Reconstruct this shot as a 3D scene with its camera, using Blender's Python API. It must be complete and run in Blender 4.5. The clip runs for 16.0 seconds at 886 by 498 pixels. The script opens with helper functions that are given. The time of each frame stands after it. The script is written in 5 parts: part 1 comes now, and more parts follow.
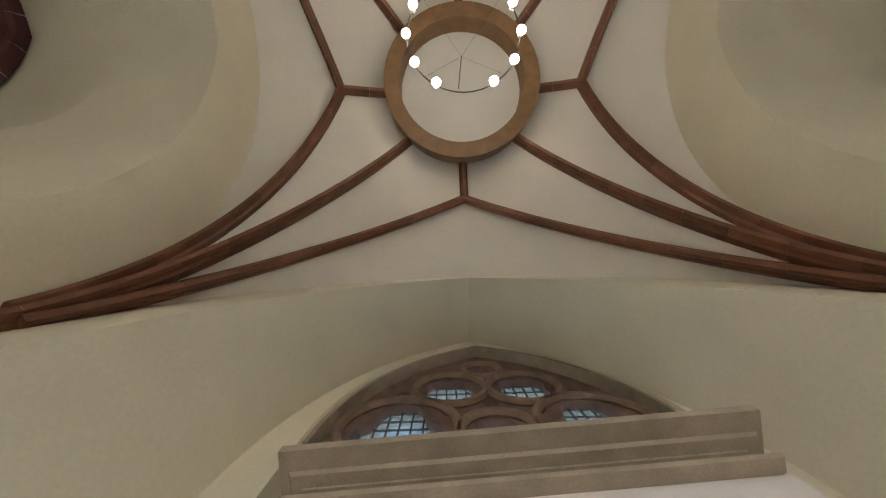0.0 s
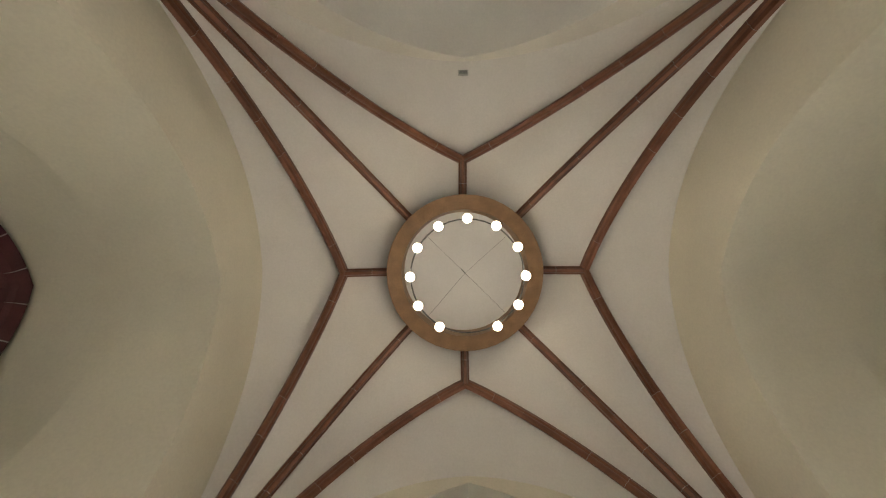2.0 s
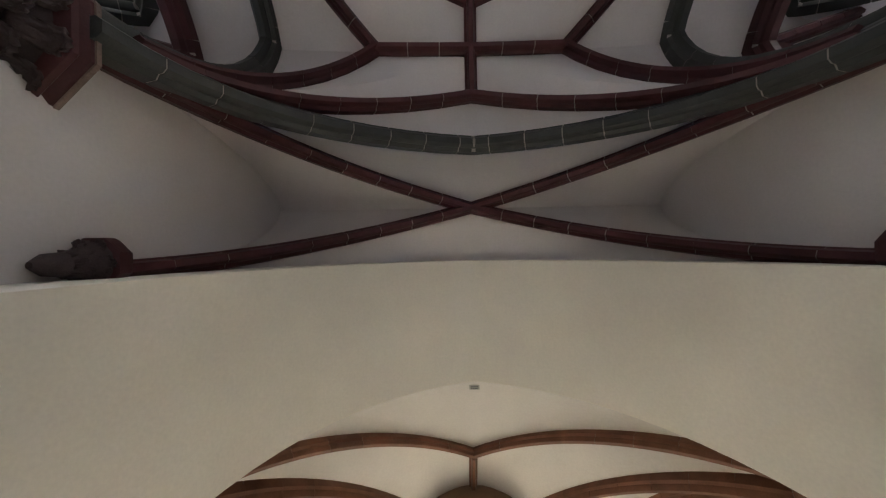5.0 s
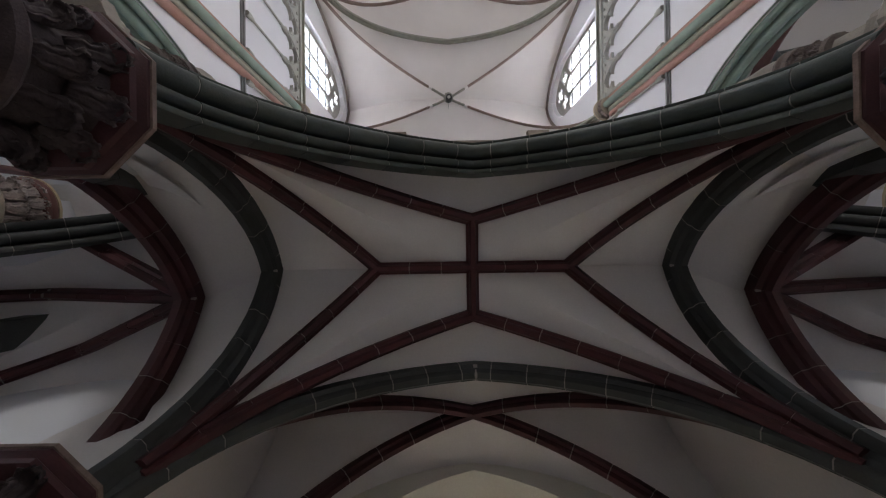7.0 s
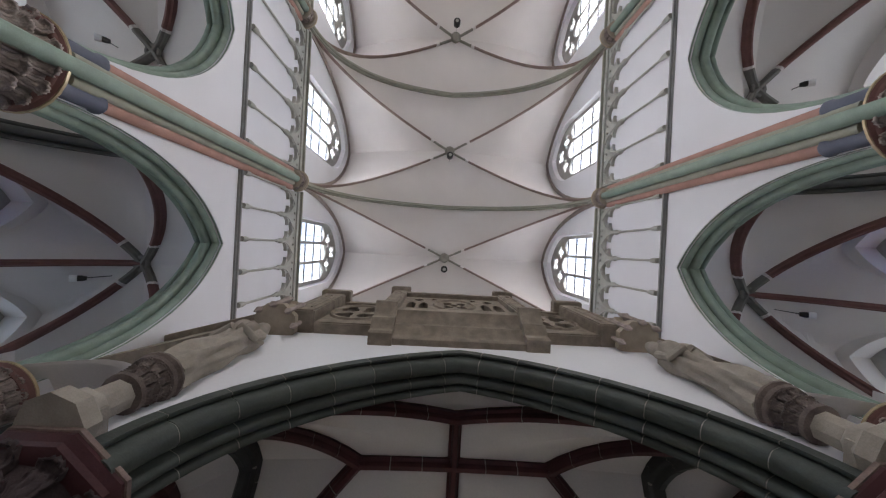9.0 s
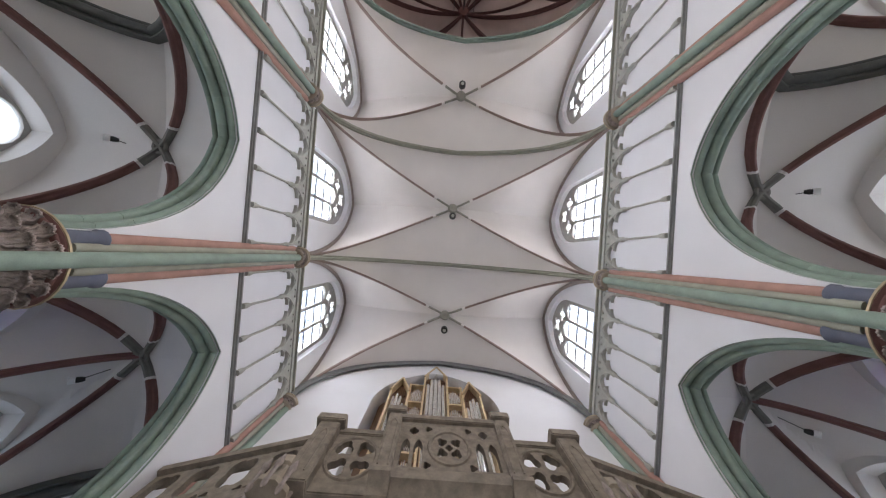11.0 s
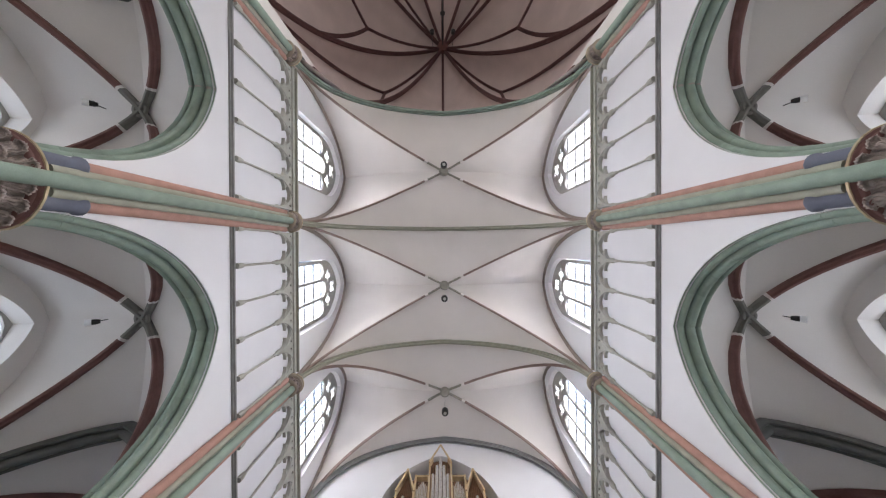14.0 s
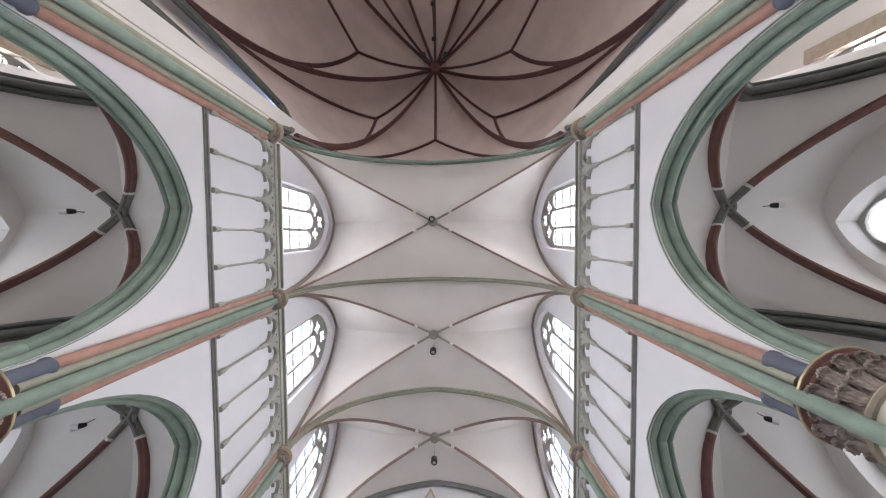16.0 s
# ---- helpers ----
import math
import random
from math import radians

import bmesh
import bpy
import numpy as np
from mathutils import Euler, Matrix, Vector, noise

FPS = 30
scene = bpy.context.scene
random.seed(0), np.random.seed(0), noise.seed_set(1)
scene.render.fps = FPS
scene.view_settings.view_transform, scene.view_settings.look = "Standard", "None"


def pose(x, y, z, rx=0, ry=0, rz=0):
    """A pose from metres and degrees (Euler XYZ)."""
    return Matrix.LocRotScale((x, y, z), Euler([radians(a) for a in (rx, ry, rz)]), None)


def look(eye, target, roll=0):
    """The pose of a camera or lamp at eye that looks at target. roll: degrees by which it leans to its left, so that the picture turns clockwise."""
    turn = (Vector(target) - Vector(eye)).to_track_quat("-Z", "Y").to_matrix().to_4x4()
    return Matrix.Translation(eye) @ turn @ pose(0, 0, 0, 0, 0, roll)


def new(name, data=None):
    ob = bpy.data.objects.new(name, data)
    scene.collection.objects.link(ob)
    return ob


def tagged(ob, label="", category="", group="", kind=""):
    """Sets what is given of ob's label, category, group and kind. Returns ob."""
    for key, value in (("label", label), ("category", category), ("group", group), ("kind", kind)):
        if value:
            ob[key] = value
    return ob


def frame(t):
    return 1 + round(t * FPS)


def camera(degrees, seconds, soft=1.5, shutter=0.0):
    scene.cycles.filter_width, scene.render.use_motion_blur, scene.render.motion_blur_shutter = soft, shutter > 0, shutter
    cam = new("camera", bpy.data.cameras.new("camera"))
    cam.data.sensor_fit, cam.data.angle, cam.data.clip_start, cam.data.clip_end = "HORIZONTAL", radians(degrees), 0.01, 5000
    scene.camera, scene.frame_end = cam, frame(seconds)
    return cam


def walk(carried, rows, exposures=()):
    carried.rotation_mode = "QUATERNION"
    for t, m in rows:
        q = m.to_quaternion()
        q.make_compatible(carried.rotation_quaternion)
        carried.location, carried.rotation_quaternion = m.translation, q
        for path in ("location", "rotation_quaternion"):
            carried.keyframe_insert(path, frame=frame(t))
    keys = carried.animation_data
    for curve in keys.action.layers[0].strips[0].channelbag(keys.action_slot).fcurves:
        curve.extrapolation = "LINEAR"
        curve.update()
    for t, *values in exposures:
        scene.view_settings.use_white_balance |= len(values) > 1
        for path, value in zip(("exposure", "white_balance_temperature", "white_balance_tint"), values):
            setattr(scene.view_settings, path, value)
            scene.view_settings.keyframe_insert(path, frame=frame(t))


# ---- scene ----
EYE = 1.5
TOWER_WATTS, NAVE_WATTS, AISLE_WATTS, CROSS_WATTS = 345, 222, 16, 260
PATH = [  # seconds, place along x and y, turn in degrees
    (0, -0.309, 0.027, 180.33, -0.08, 1.63),
    (0.5, -0.303, -0.630, 180.35, -0.05, 1.41),
    (1, -0.299, -1.286, 180.42, 0.13, 0.89),
    (1.5, -0.300, -1.931, 179.86, -0.03, 0.75),
    (2, -0.294, -2.581, 179.83, 0.08, 0.66),
    (2.5, -0.293, -3.234, 179.57, -0.04, 0.43),
    (3, -0.295, -3.903, 179.71, 0.12, 0.00),
    (5.5, -0.401, -7.314, 180.35, -0.00, 1.13),
    (6, -0.405, -7.990, 180.26, -0.22, 1.24),
    (6.5, -0.384, -8.664, 179.94, 0.10, 1.01),
    (7, -0.373, -9.356, 180.21, 0.14, 0.79),
    (7.5, -0.368, -10.025, 180.02, 0.47, 0.49),
    (8, -0.370, -10.658, 179.82, 0.57, -0.50),
    (8.5, -0.361, -11.243, 179.62, 0.63, -1.38),
    (9, -0.348, -11.807, 180.02, 1.03, -3.03),
    (11.5, -0.388, -14.655, 181.24, 0.30, -4.26),
    (12, -0.381, -15.266, 181.22, 0.26, -1.94),
    (12.5, -0.350, -15.909, 180.87, 0.08, -0.97),
    (13, -0.287, -16.581, 180.51, -0.13, -0.24),
    (13.5, -0.184, -17.274, 180.06, 0.08, -0.01),
    (14, -0.058, -17.980, 179.68, 0.02, 0.28),
    (14.5, 0.081, -18.683, 178.97, 0.10, 0.42),
    (15, 0.213, -19.382, 178.54, 0.13, 0.54),
    (15.5, 0.332, -20.071, 178.00, 0.21, 0.65),
    (16, 0.439, -20.755, 177.73, 0.11, 0.49),
]
cam = camera(105.2, 16.0, 1.2)
walk(cam, [(t, pose(x, y, EYE, rx, ry, rz)) for t, x, y, rx, ry, rz in PATH], [(0, 2.74), (3.2, 2.86), (5.4, 3.05), (6.5, 2.66), (7.5, 2.0), (9.0, 2.2), (11.5, 2.46), (13.5, 2.54), (16, 2.57)])

# ---- light ----
world = bpy.data.worlds.new("World")
scene.world = world
world.use_nodes = True
wn = world.node_tree
sky = wn.nodes.new("ShaderNodeTexSky")
sky.sky_type, sky.sun_disc = "NISHITA", False
sky.sun_elevation, sky.sun_rotation = radians(38), radians(120)
wn.links.new(sky.outputs[0], wn.nodes["Background"].inputs[0])
wn.nodes["Background"].inputs[1].default_value = 0.15


def area_lamp(name, eye, target, sx, sy, watts, colour=(1, 1, 1), spread=180):
    data = bpy.data.lights.new(name, "AREA")
    data.shape, data.size, data.size_y, data.energy, data.color = "RECTANGLE", sx, sy, watts, colour
    data.spread = radians(spread)
    ob = new(name, data)
    ob.matrix_world = look(eye, target)
    return ob


def bulb_lamp(name, at, watts, radius, colour):
    data = bpy.data.lights.new(name, "SPOT")
    data.spot_size, data.spot_blend = radians(58), 0.4
    data.energy, data.shadow_soft_size, data.color = watts, radius, colour
    ob = new(name, data)
    ob.location = at
    return ob


# ---- materials ----
def mat(name, colour, rough=0.7, vary=0.12, scale=3.0, bump=0.15, grain=60.0, metal=0.0, island=0.0, spec=0.3):
    m = bpy.data.materials.new(name)
    m.use_nodes = True
    n, l = m.node_tree.nodes, m.node_tree.links
    b = n["Principled BSDF"]
    b.inputs["Roughness"].default_value, b.inputs["Metallic"].default_value = rough, metal
    b.inputs["Specular IOR Level"].default_value = spec
    geo = n.new("ShaderNodeNewGeometry")
    t1, t2 = n.new("ShaderNodeTexNoise"), n.new("ShaderNodeTexNoise")
    t1.inputs["Scale"].default_value, t1.inputs["Detail"].default_value = scale, 6
    t2.inputs["Scale"].default_value, t2.inputs["Detail"].default_value = grain, 4
    for t in (t1, t2):
        l.new(geo.outputs["Position"], t.inputs["Vector"])
    ramp = n.new("ShaderNodeMapRange")
    ramp.inputs[1].default_value, ramp.inputs[2].default_value = 0.3, 0.7
    ramp.inputs[3].default_value, ramp.inputs[4].default_value = 1 - vary, 1 + vary
    l.new(t1.outputs["Fac"], ramp.inputs[0])
    fine = n.new("ShaderNodeMapRange")
    fine.inputs[1].default_value, fine.inputs[2].default_value = 0.3, 0.7
    fine.inputs[3].default_value, fine.inputs[4].default_value = 1 - vary * 0.5, 1 + vary * 0.5
    l.new(t2.outputs["Fac"], fine.inputs[0])
    mul = n.new("ShaderNodeMath")
    mul.operation = "MULTIPLY"
    l.new(ramp.outputs[0], mul.inputs[0])
    l.new(fine.outputs[0], mul.inputs[1])
    last = mul
    if island:
        info = n.new("ShaderNodeObjectInfo")
        rr = n.new("ShaderNodeMapRange")
        rr.inputs[3].default_value, rr.inputs[4].default_value = 1 - island, 1 + island
        l.new(info.outputs["Random"], rr.inputs[0])
        m2 = n.new("ShaderNodeMath")
        m2.operation = "MULTIPLY"
        l.new(last.outputs[0], m2.inputs[0])
        l.new(rr.outputs[0], m2.inputs[1])
        last = m2
    vm = n.new("ShaderNodeVectorMath")
    vm.operation = "SCALE"
    vm.inputs[0].default_value = colour
    l.new(last.outputs[0], vm.inputs["Scale"])
    l.new(vm.outputs[0], b.inputs["Base Color"])
    if bump:
        bp = n.new("ShaderNodeBump")
        bp.inputs["Strength"].default_value, bp.inputs["Distance"].default_value = bump, 0.01
        l.new(t2.outputs["Fac"], bp.inputs["Height"])
        l.new(bp.outputs[0], b.inputs["Normal"])
    return m


def glow(name, colour, strength):
    m = bpy.data.materials.new(name)
    m.use_nodes = True
    b = m.node_tree.nodes["Principled BSDF"]
    b.inputs["Emission Color"].default_value = (*colour, 1)
    b.inputs["Emission Strength"].default_value = strength
    return m


def glass(name, colour, rough=0.2):
    """Old leaded glass: partly clear, partly scattering."""
    m = bpy.data.materials.new(name)
    m.use_nodes = True
    n, l = m.node_tree.nodes, m.node_tree.links
    n.remove(n["Principled BSDF"])
    tr, tl, gl, mx, m2 = (n.new(k) for k in ("ShaderNodeBsdfTransparent", "ShaderNodeBsdfTranslucent", "ShaderNodeBsdfGlossy", "ShaderNodeMixShader", "ShaderNodeMixShader"))
    tr.inputs[0].default_value = tl.inputs[0].default_value = (*colour, 1)
    gl.inputs["Roughness"].default_value = rough
    mx.inputs[0].default_value, m2.inputs[0].default_value = 0.2, 0.04
    l.new(tr.outputs[0], mx.inputs[1])
    l.new(tl.outputs[0], mx.inputs[2])
    l.new(mx.outputs[0], m2.inputs[1])
    l.new(gl.outputs[0], m2.inputs[2])
    l.new(m2.outputs[0], n["Material Output"].inputs[0])
    return m


PLASTER_TOWER = mat("tower plaster", (0.71, 0.66, 0.535), 0.85, 0.07, 0.9, 0.1, 40)
PLASTER_TVAULT = mat("tower vault plaster", (0.67, 0.635, 0.595), 0.85, 0.07, 0.9, 0.1, 40)
# tower plaster made paler and greyer: daylight from the hall, painted in
PLASTER_ARCH_DAYLIT = mat("daylit tower arch plaster", (0.73, 0.69, 0.61), 0.85, 0.07, 0.9, 0.1, 40)
# the lid's grey carries the cool daylight in its colour
PLASTER_LID_DAYLIT = mat("daylight grey lid plaster", (0.60, 0.585, 0.575), 0.85, 0.06, 1.2, 0.1, 40)
PLASTER_HALL = mat("hall plaster", (0.72, 0.678, 0.665), 0.85, 0.06, 0.9, 0.1, 40)
PLASTER_WHITE = mat("nave wall plaster", (0.77, 0.765, 0.80), 0.85, 0.03, 0.7, 0.08, 40)
PLASTER_VAULT = mat("nave vault plaster", (0.74, 0.69, 0.66), 0.85, 0.04, 0.7, 0.08, 40)
PLASTER_AISLE = mat("aisle vault plaster", (0.69, 0.66, 0.64), 0.85, 0.04, 0.7, 0.08, 40)
PLASTER_CROSS = mat("crossing vault plaster", (0.60, 0.50, 0.475), 0.85, 0.08, 0.7, 0.08, 40)
RIB_TOWER = mat("tower rib stone", (0.165, 0.07, 0.04), 0.42, 0.2, 5, 0.2, 70, island=0.2)
RING_STONE = mat("golden brown ring stone", (0.2, 0.115, 0.058), 0.45, 0.2, 5, 0.2, 70)
RIB_HALL = mat("hall rib stone", (0.066, 0.02, 0.023), 0.55, 0.2, 5, 0.2, 70, island=0.2)
RIB_GREY = mat("grey green stone", (0.046, 0.048, 0.047), 0.5, 0.15, 5, 0.2, 70, island=0.15)
RIB_GALLERY = mat("dull green gallery arch stone", (0.058, 0.066, 0.06), 0.45, 0.18, 5, 0.2, 70, island=0.15)
RIB_AISLE = mat("grey aisle arch stone", (0.10, 0.105, 0.10), 0.55, 0.15, 5, 0.2, 70)
RIB_GREEN = mat("painted green stone", (0.25, 0.32, 0.27), 0.5, 0.12, 4, 0.15, 70, island=0.1)
RIB_OLIVE = mat("olive painted rib", (0.33, 0.325, 0.265), 0.6, 0.1, 4, 0.15, 70)
RIB_SALMON = mat("salmon painted stone", (0.41, 0.235, 0.195), 0.65, 0.12, 4, 0.15, 70)
RIB_PINK = mat("brown pink painted rib", (0.26, 0.185, 0.16), 0.65, 0.12, 4, 0.15, 70)
RIB_WALL = mat("dull rose painted wall rib", (0.33, 0.275, 0.25), 0.65, 0.12, 4, 0.15, 70)
RIB_MAROON = mat("maroon painted rib", (0.165, 0.08, 0.072), 0.65, 0.15, 4, 0.15, 70)
RIB_CROSS = mat("dark brown crossing rib", (0.12, 0.06, 0.06), 0.65, 0.15, 4, 0.15, 70)
BLUE_GREY = mat("blue grey painted stone", (0.13, 0.14, 0.19), 0.6, 0.1, 4, 0.15, 70)
MORTAR = mat("pale mortar", (0.33, 0.30, 0.28), 0.9, 0.1, 8, 0.2, 90)
STONE_CARVED = mat("carved brown stone", (0.31, 0.255, 0.235), 0.8, 0.25, 9, 0.4, 90, island=0.15)
STONE_DARK = mat("dark carved capital stone", (0.055, 0.038, 0.04), 0.75, 0.3, 9, 0.4, 90, island=0.15)
STONE_EDGE = mat("worn brown edge stone", (0.21, 0.15, 0.13), 0.75, 0.25, 9, 0.3, 90)
STONE_CONSOLE = mat("brown console stone", (0.13, 0.10, 0.09), 0.75, 0.3, 9, 0.4, 90, island=0.2)
STONE_BEIGE = mat("beige sandstone", (0.36, 0.302, 0.24), 0.8, 0.15, 6, 0.3, 90)
STONE_PARAPET = mat("weathered parapet stone", (0.25, 0.208, 0.168), 0.85, 0.25, 7, 0.4, 90)
STONE_CREAM = mat("cream column stone", (0.62, 0.58, 0.50), 0.75, 0.08, 3, 0.2, 60)
STONE_GREY = mat("grey string course stone", (0.20, 0.20, 0.20), 0.7, 0.12, 5, 0.2, 60)
STONE_STRING = mat("mid grey string stone", (0.29, 0.29, 0.285), 0.7, 0.12, 5, 0.2, 60)
STONE_BOSS = mat("olive grey boss stone", (0.27, 0.255, 0.215), 0.7, 0.12, 5, 0.2, 60)
STONE_AISLE = mat("grey aisle boss stone", (0.17, 0.165, 0.15), 0.7, 0.12, 5, 0.2, 60)
STONE_ARCADE = mat("pale arcade stone", (0.41, 0.403, 0.365), 0.75, 0.1, 5, 0.2, 60)
FLOOR = mat("floor stone", (0.62, 0.60, 0.57), 0.6, 0.15, 2, 0.2, 30)
TRACERY_GREY = mat("window tracery stone", (0.36, 0.35, 0.33), 0.8, 0.1, 6, 0.2, 60)
GOLD = mat("gold paint", (0.52, 0.42, 0.28), 0.4, 0.1, 8, 0.1, 60, metal=0.6)
BLACK = mat("black metal", (0.03, 0.03, 0.03), 0.4, 0.1, 8, 0.1, 60)
PALE_METAL = mat("white enamel", (0.8, 0.8, 0.8), 0.4, 0.05, 8, 0.05, 60)
LEAD = mat("lead came", (0.06, 0.06, 0.065), 0.6, 0.1, 8, 0.1, 60)
# one brown stone twice: recessed plate painted shaded, proud rings painted lit
TRACERY_SHADED = mat("brown tracery stone", (0.17, 0.11, 0.095), 0.8, 0.2, 6, 0.2, 60)
TRACERY_LIT = mat("lit brown tracery ring stone", (0.25, 0.175, 0.135), 0.8, 0.2, 6, 0.2, 60)
OAK = mat("light oak", (0.56, 0.42, 0.26), 0.5, 0.15, 6, 0.1, 60)
# dark wood, and the shade painted behind the organ pipes
OAK_DARK_AND_SHADE = mat("dark organ wood and shade", (0.13, 0.07, 0.04), 0.5, 0.15, 6, 0.1, 60)
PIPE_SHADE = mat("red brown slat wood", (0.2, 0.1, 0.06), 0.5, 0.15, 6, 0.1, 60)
TIN = mat("organ pipe tin", (0.95, 0.94, 0.93), 0.22, 0.05, 6, 0.0, 60, metal=0.9)
STATUE_STONE = mat("statue limestone", (0.32, 0.28, 0.24), 0.8, 0.15, 8, 0.3, 90)
GLASS = glass("pale leaded glass", (0.9, 0.93, 0.97))
GLASS_BLUE = glass("deep blue glass", (0.12, 0.16, 0.75))
GLASS_RED = glass("ruby glass", (0.7, 0.06, 0.07))
GLASS_GREEN = glass("sea green glass", (0.3, 0.65, 0.5))
BULB = glow("lit bulb", (1.0, 0.86, 0.62), 5.5)
GLASS_TOWER = glass("dim leaded glass", (0.31, 0.35, 0.35))


# ---- building helpers; plan places are (u to the side, s along the church, z up) ----
def P(u, s, z):
    return Vector((u, -s, z))


def link(name, bm, material, parent=None, label="", smooth=True):
    bmesh.ops.recalc_face_normals(bm, faces=bm.faces)
    me = bpy.data.meshes.new(name)
    bm.to_mesh(me)
    bm.free()
    me.materials.append(material)
    if smooth:
        me.shade_smooth()
        me.set_sharp_from_angle(angle=radians(38))
    ob = new(name, me)
    if parent:
        ob.parent = parent
    if label:
        ob["label"] = label
    return ob


part = link


def empty(name, at=(0, 0, 0), **tags):
    ob = new(name)
    ob.location = at
    ob.empty_display_size = 0.2
    return tagged(ob, **tags)


def arc(a, r):
    R = (a * a + r * r) / (2 * a)
    return lambda x: math.sqrt(max(0.0, R * R - (min(abs(x), a) + R - a) ** 2))


def arc_samples(a, r, n):
    """Places from a to 0 across half a pointed arch, even in angle."""
    R = (a * a + r * r) / (2 * a)
    end = math.acos(max(-1, min(1, (R - a) / R)))
    return [R * math.cos(end * i / n) - (R - a) for i in range(n + 1)]


def pointed(c, a, z0, r, n=14, peak=0.0):
    """Points (along, height) of a whole pointed arch, from foot to foot; peak straightens its arms."""
    f, xs = arc(a, r), arc_samples(a, r, n)
    left = [(c - x, z0 + f(x) * (1 - peak) + r * (1 - x / a) * peak) for x in xs]
    return left + [(2 * c - x, z) for x, z in reversed(left[:-1])]


def frames_of(pts):
    out = []
    for i in range(len(pts)):
        a, b = pts[max(0, i - 1)], pts[min(len(pts) - 1, i + 1)]
        out.append((b - a).normalized())
    return out


def resample(pts, a, b, n):
    cum = [0.0]
    for p, q in zip(pts, pts[1:]):
        cum.append(cum[-1] + (q - p).length)
    res = []
    for k in range(n + 1):
        d = a + (b - a) * k / n
        i = 0
        while i < len(cum) - 2 and cum[i + 1] < d:
            i += 1
        t = (d - cum[i]) / max(1e-9, cum[i + 1] - cum[i])
        res.append(pts[i].lerp(pts[i + 1], t))
    return res


def length(pts):
    return sum((q - p).length for p, q in zip(pts, pts[1:]))


def sweep(bm, pts, prof, lat, closed=False):
    """Sweep a closed profile (l, n) along pts; lat is the sideways vector; n points up or out."""
    T = frames_of(pts)
    if closed:
        T = [(pts[(i + 1) % len(pts)] - pts[i - 1]).normalized() for i in range(len(pts))]
    rings = []
    for i, (p, t) in enumerate(zip(pts, T)):
        L = lat(i) if callable(lat) else lat
        L = (L - t * L.dot(t)).normalized()
        N = L.cross(t).normalized()
        rings.append([bm.verts.new(p + L * x + N * y) for x, y in prof])
    k = len(prof)
    span = len(rings) if closed else len(rings) - 1
    for i in range(span):
        a, b = rings[i], rings[(i + 1) % len(rings)]
        for j in range(k):
            bm.faces.new((a[j], a[(j + 1) % k], b[(j + 1) % k], b[j]))
    if not closed:
        bm.faces.new(rings[0])
        bm.faces.new(list(reversed(rings[-1])))


def side_of(pts):
    d = pts[-1] - pts[0]
    d.z = 0
    if d.length < 1e-6:
        d = pts[len(pts) // 2] - pts[0]
        d.z = 0
    return d.normalized().cross(Vector((0, 0, 1)))


def rib_profile(w, d):
    """A chamfered rib with a roll below; top at n = +0.03."""
    h = w / 2
    return [(-h, 0.03), (h, 0.03), (h, -d * 0.45), (h * 0.62, -d * 0.6), (h * 0.62, -d * 0.8), (h * 0.34, -d), (-h * 0.34, -d), (-h * 0.62, -d * 0.8), (-h * 0.62, -d * 0.6), (-h, -d * 0.45)]


def moulded(rolls, back):
    """A moulded arch profile: rolls (l, n, radius) from one side to the other with hollows between; back closes it at height n."""
    pts = []
    for i, (l, n, r) in enumerate(rolls):
        a0, a1 = (200, -20) if 0 < i < len(rolls) - 1 else (250, -20) if i == 0 else (200, -70)
        a0, a1 = 180 + (a0 - 180), 360 + a1
        for k in range(7):
            a = radians(a0 + (a1 - a0) * k / 6)
            pts.append((l + r * math.cos(a), n + r * math.sin(a)))
        if i < len(rolls) - 1:
            m, q = rolls[i + 1], rolls[i]
            pts.append(((l + q[2] + m[0] - m[2]) / 2, max(n, m[1]) + 1.0 * min(r, m[2])))
    return [(pts[0][0], back)] + pts + [(pts[-1][0], back)]


def mirrored(prof):
    return [(-l, n) for l, n in reversed(prof)]


def inset(prof, d):
    """The closed profile shrunk inwards by d."""
    n = len(prof)
    turn = sum(prof[i - 1][0] * prof[i][1] - prof[i][0] * prof[i - 1][1] for i in range(n))
    k = d if turn > 0 else -d
    out = []
    for i in range(n):
        (ax, ay), (bx, by) = prof[i - 1], prof[(i + 1) % n]
        e = math.hypot(bx - ax, by - ay) or 1.0
        out.append((prof[i][0] - (by - ay) / e * k, prof[i][1] + (bx - ax) / e * k))
    return out


def rib(name, pts, prof, material, parent, stone=0.0, gap=0.012, lat=None, sub=5, label=""):
    """One rib; with stone > 0 it is cut into blocks of about that length with mortar between them."""
    L = lat or side_of(pts)
    total = length(pts)
    bm = bmesh.new()
    if not stone:
        sweep(bm, pts, prof, L)
        return link(name, bm, material, parent, label)
    core = inset(prof, 0.006)
    sweep(bm, resample(pts, 0.03, total - 0.03, max(8, int(total / 0.12))), core, L)
    ob = link(name, bm, MORTAR, parent, label)
    n = max(1, round(total / stone))
    if abs(pts[0].z - pts[-1].z) < 0.02:    # a whole arch has a keystone
        n, sub = n | 1, 6
    for k in range(n):
        bm = bmesh.new()
        sweep(bm, resample(pts, total * k / n + gap / 2, total * (k + 1) / n - gap / 2, sub), prof, L)
        link("stone_block", bm, material, ob)
    return ob


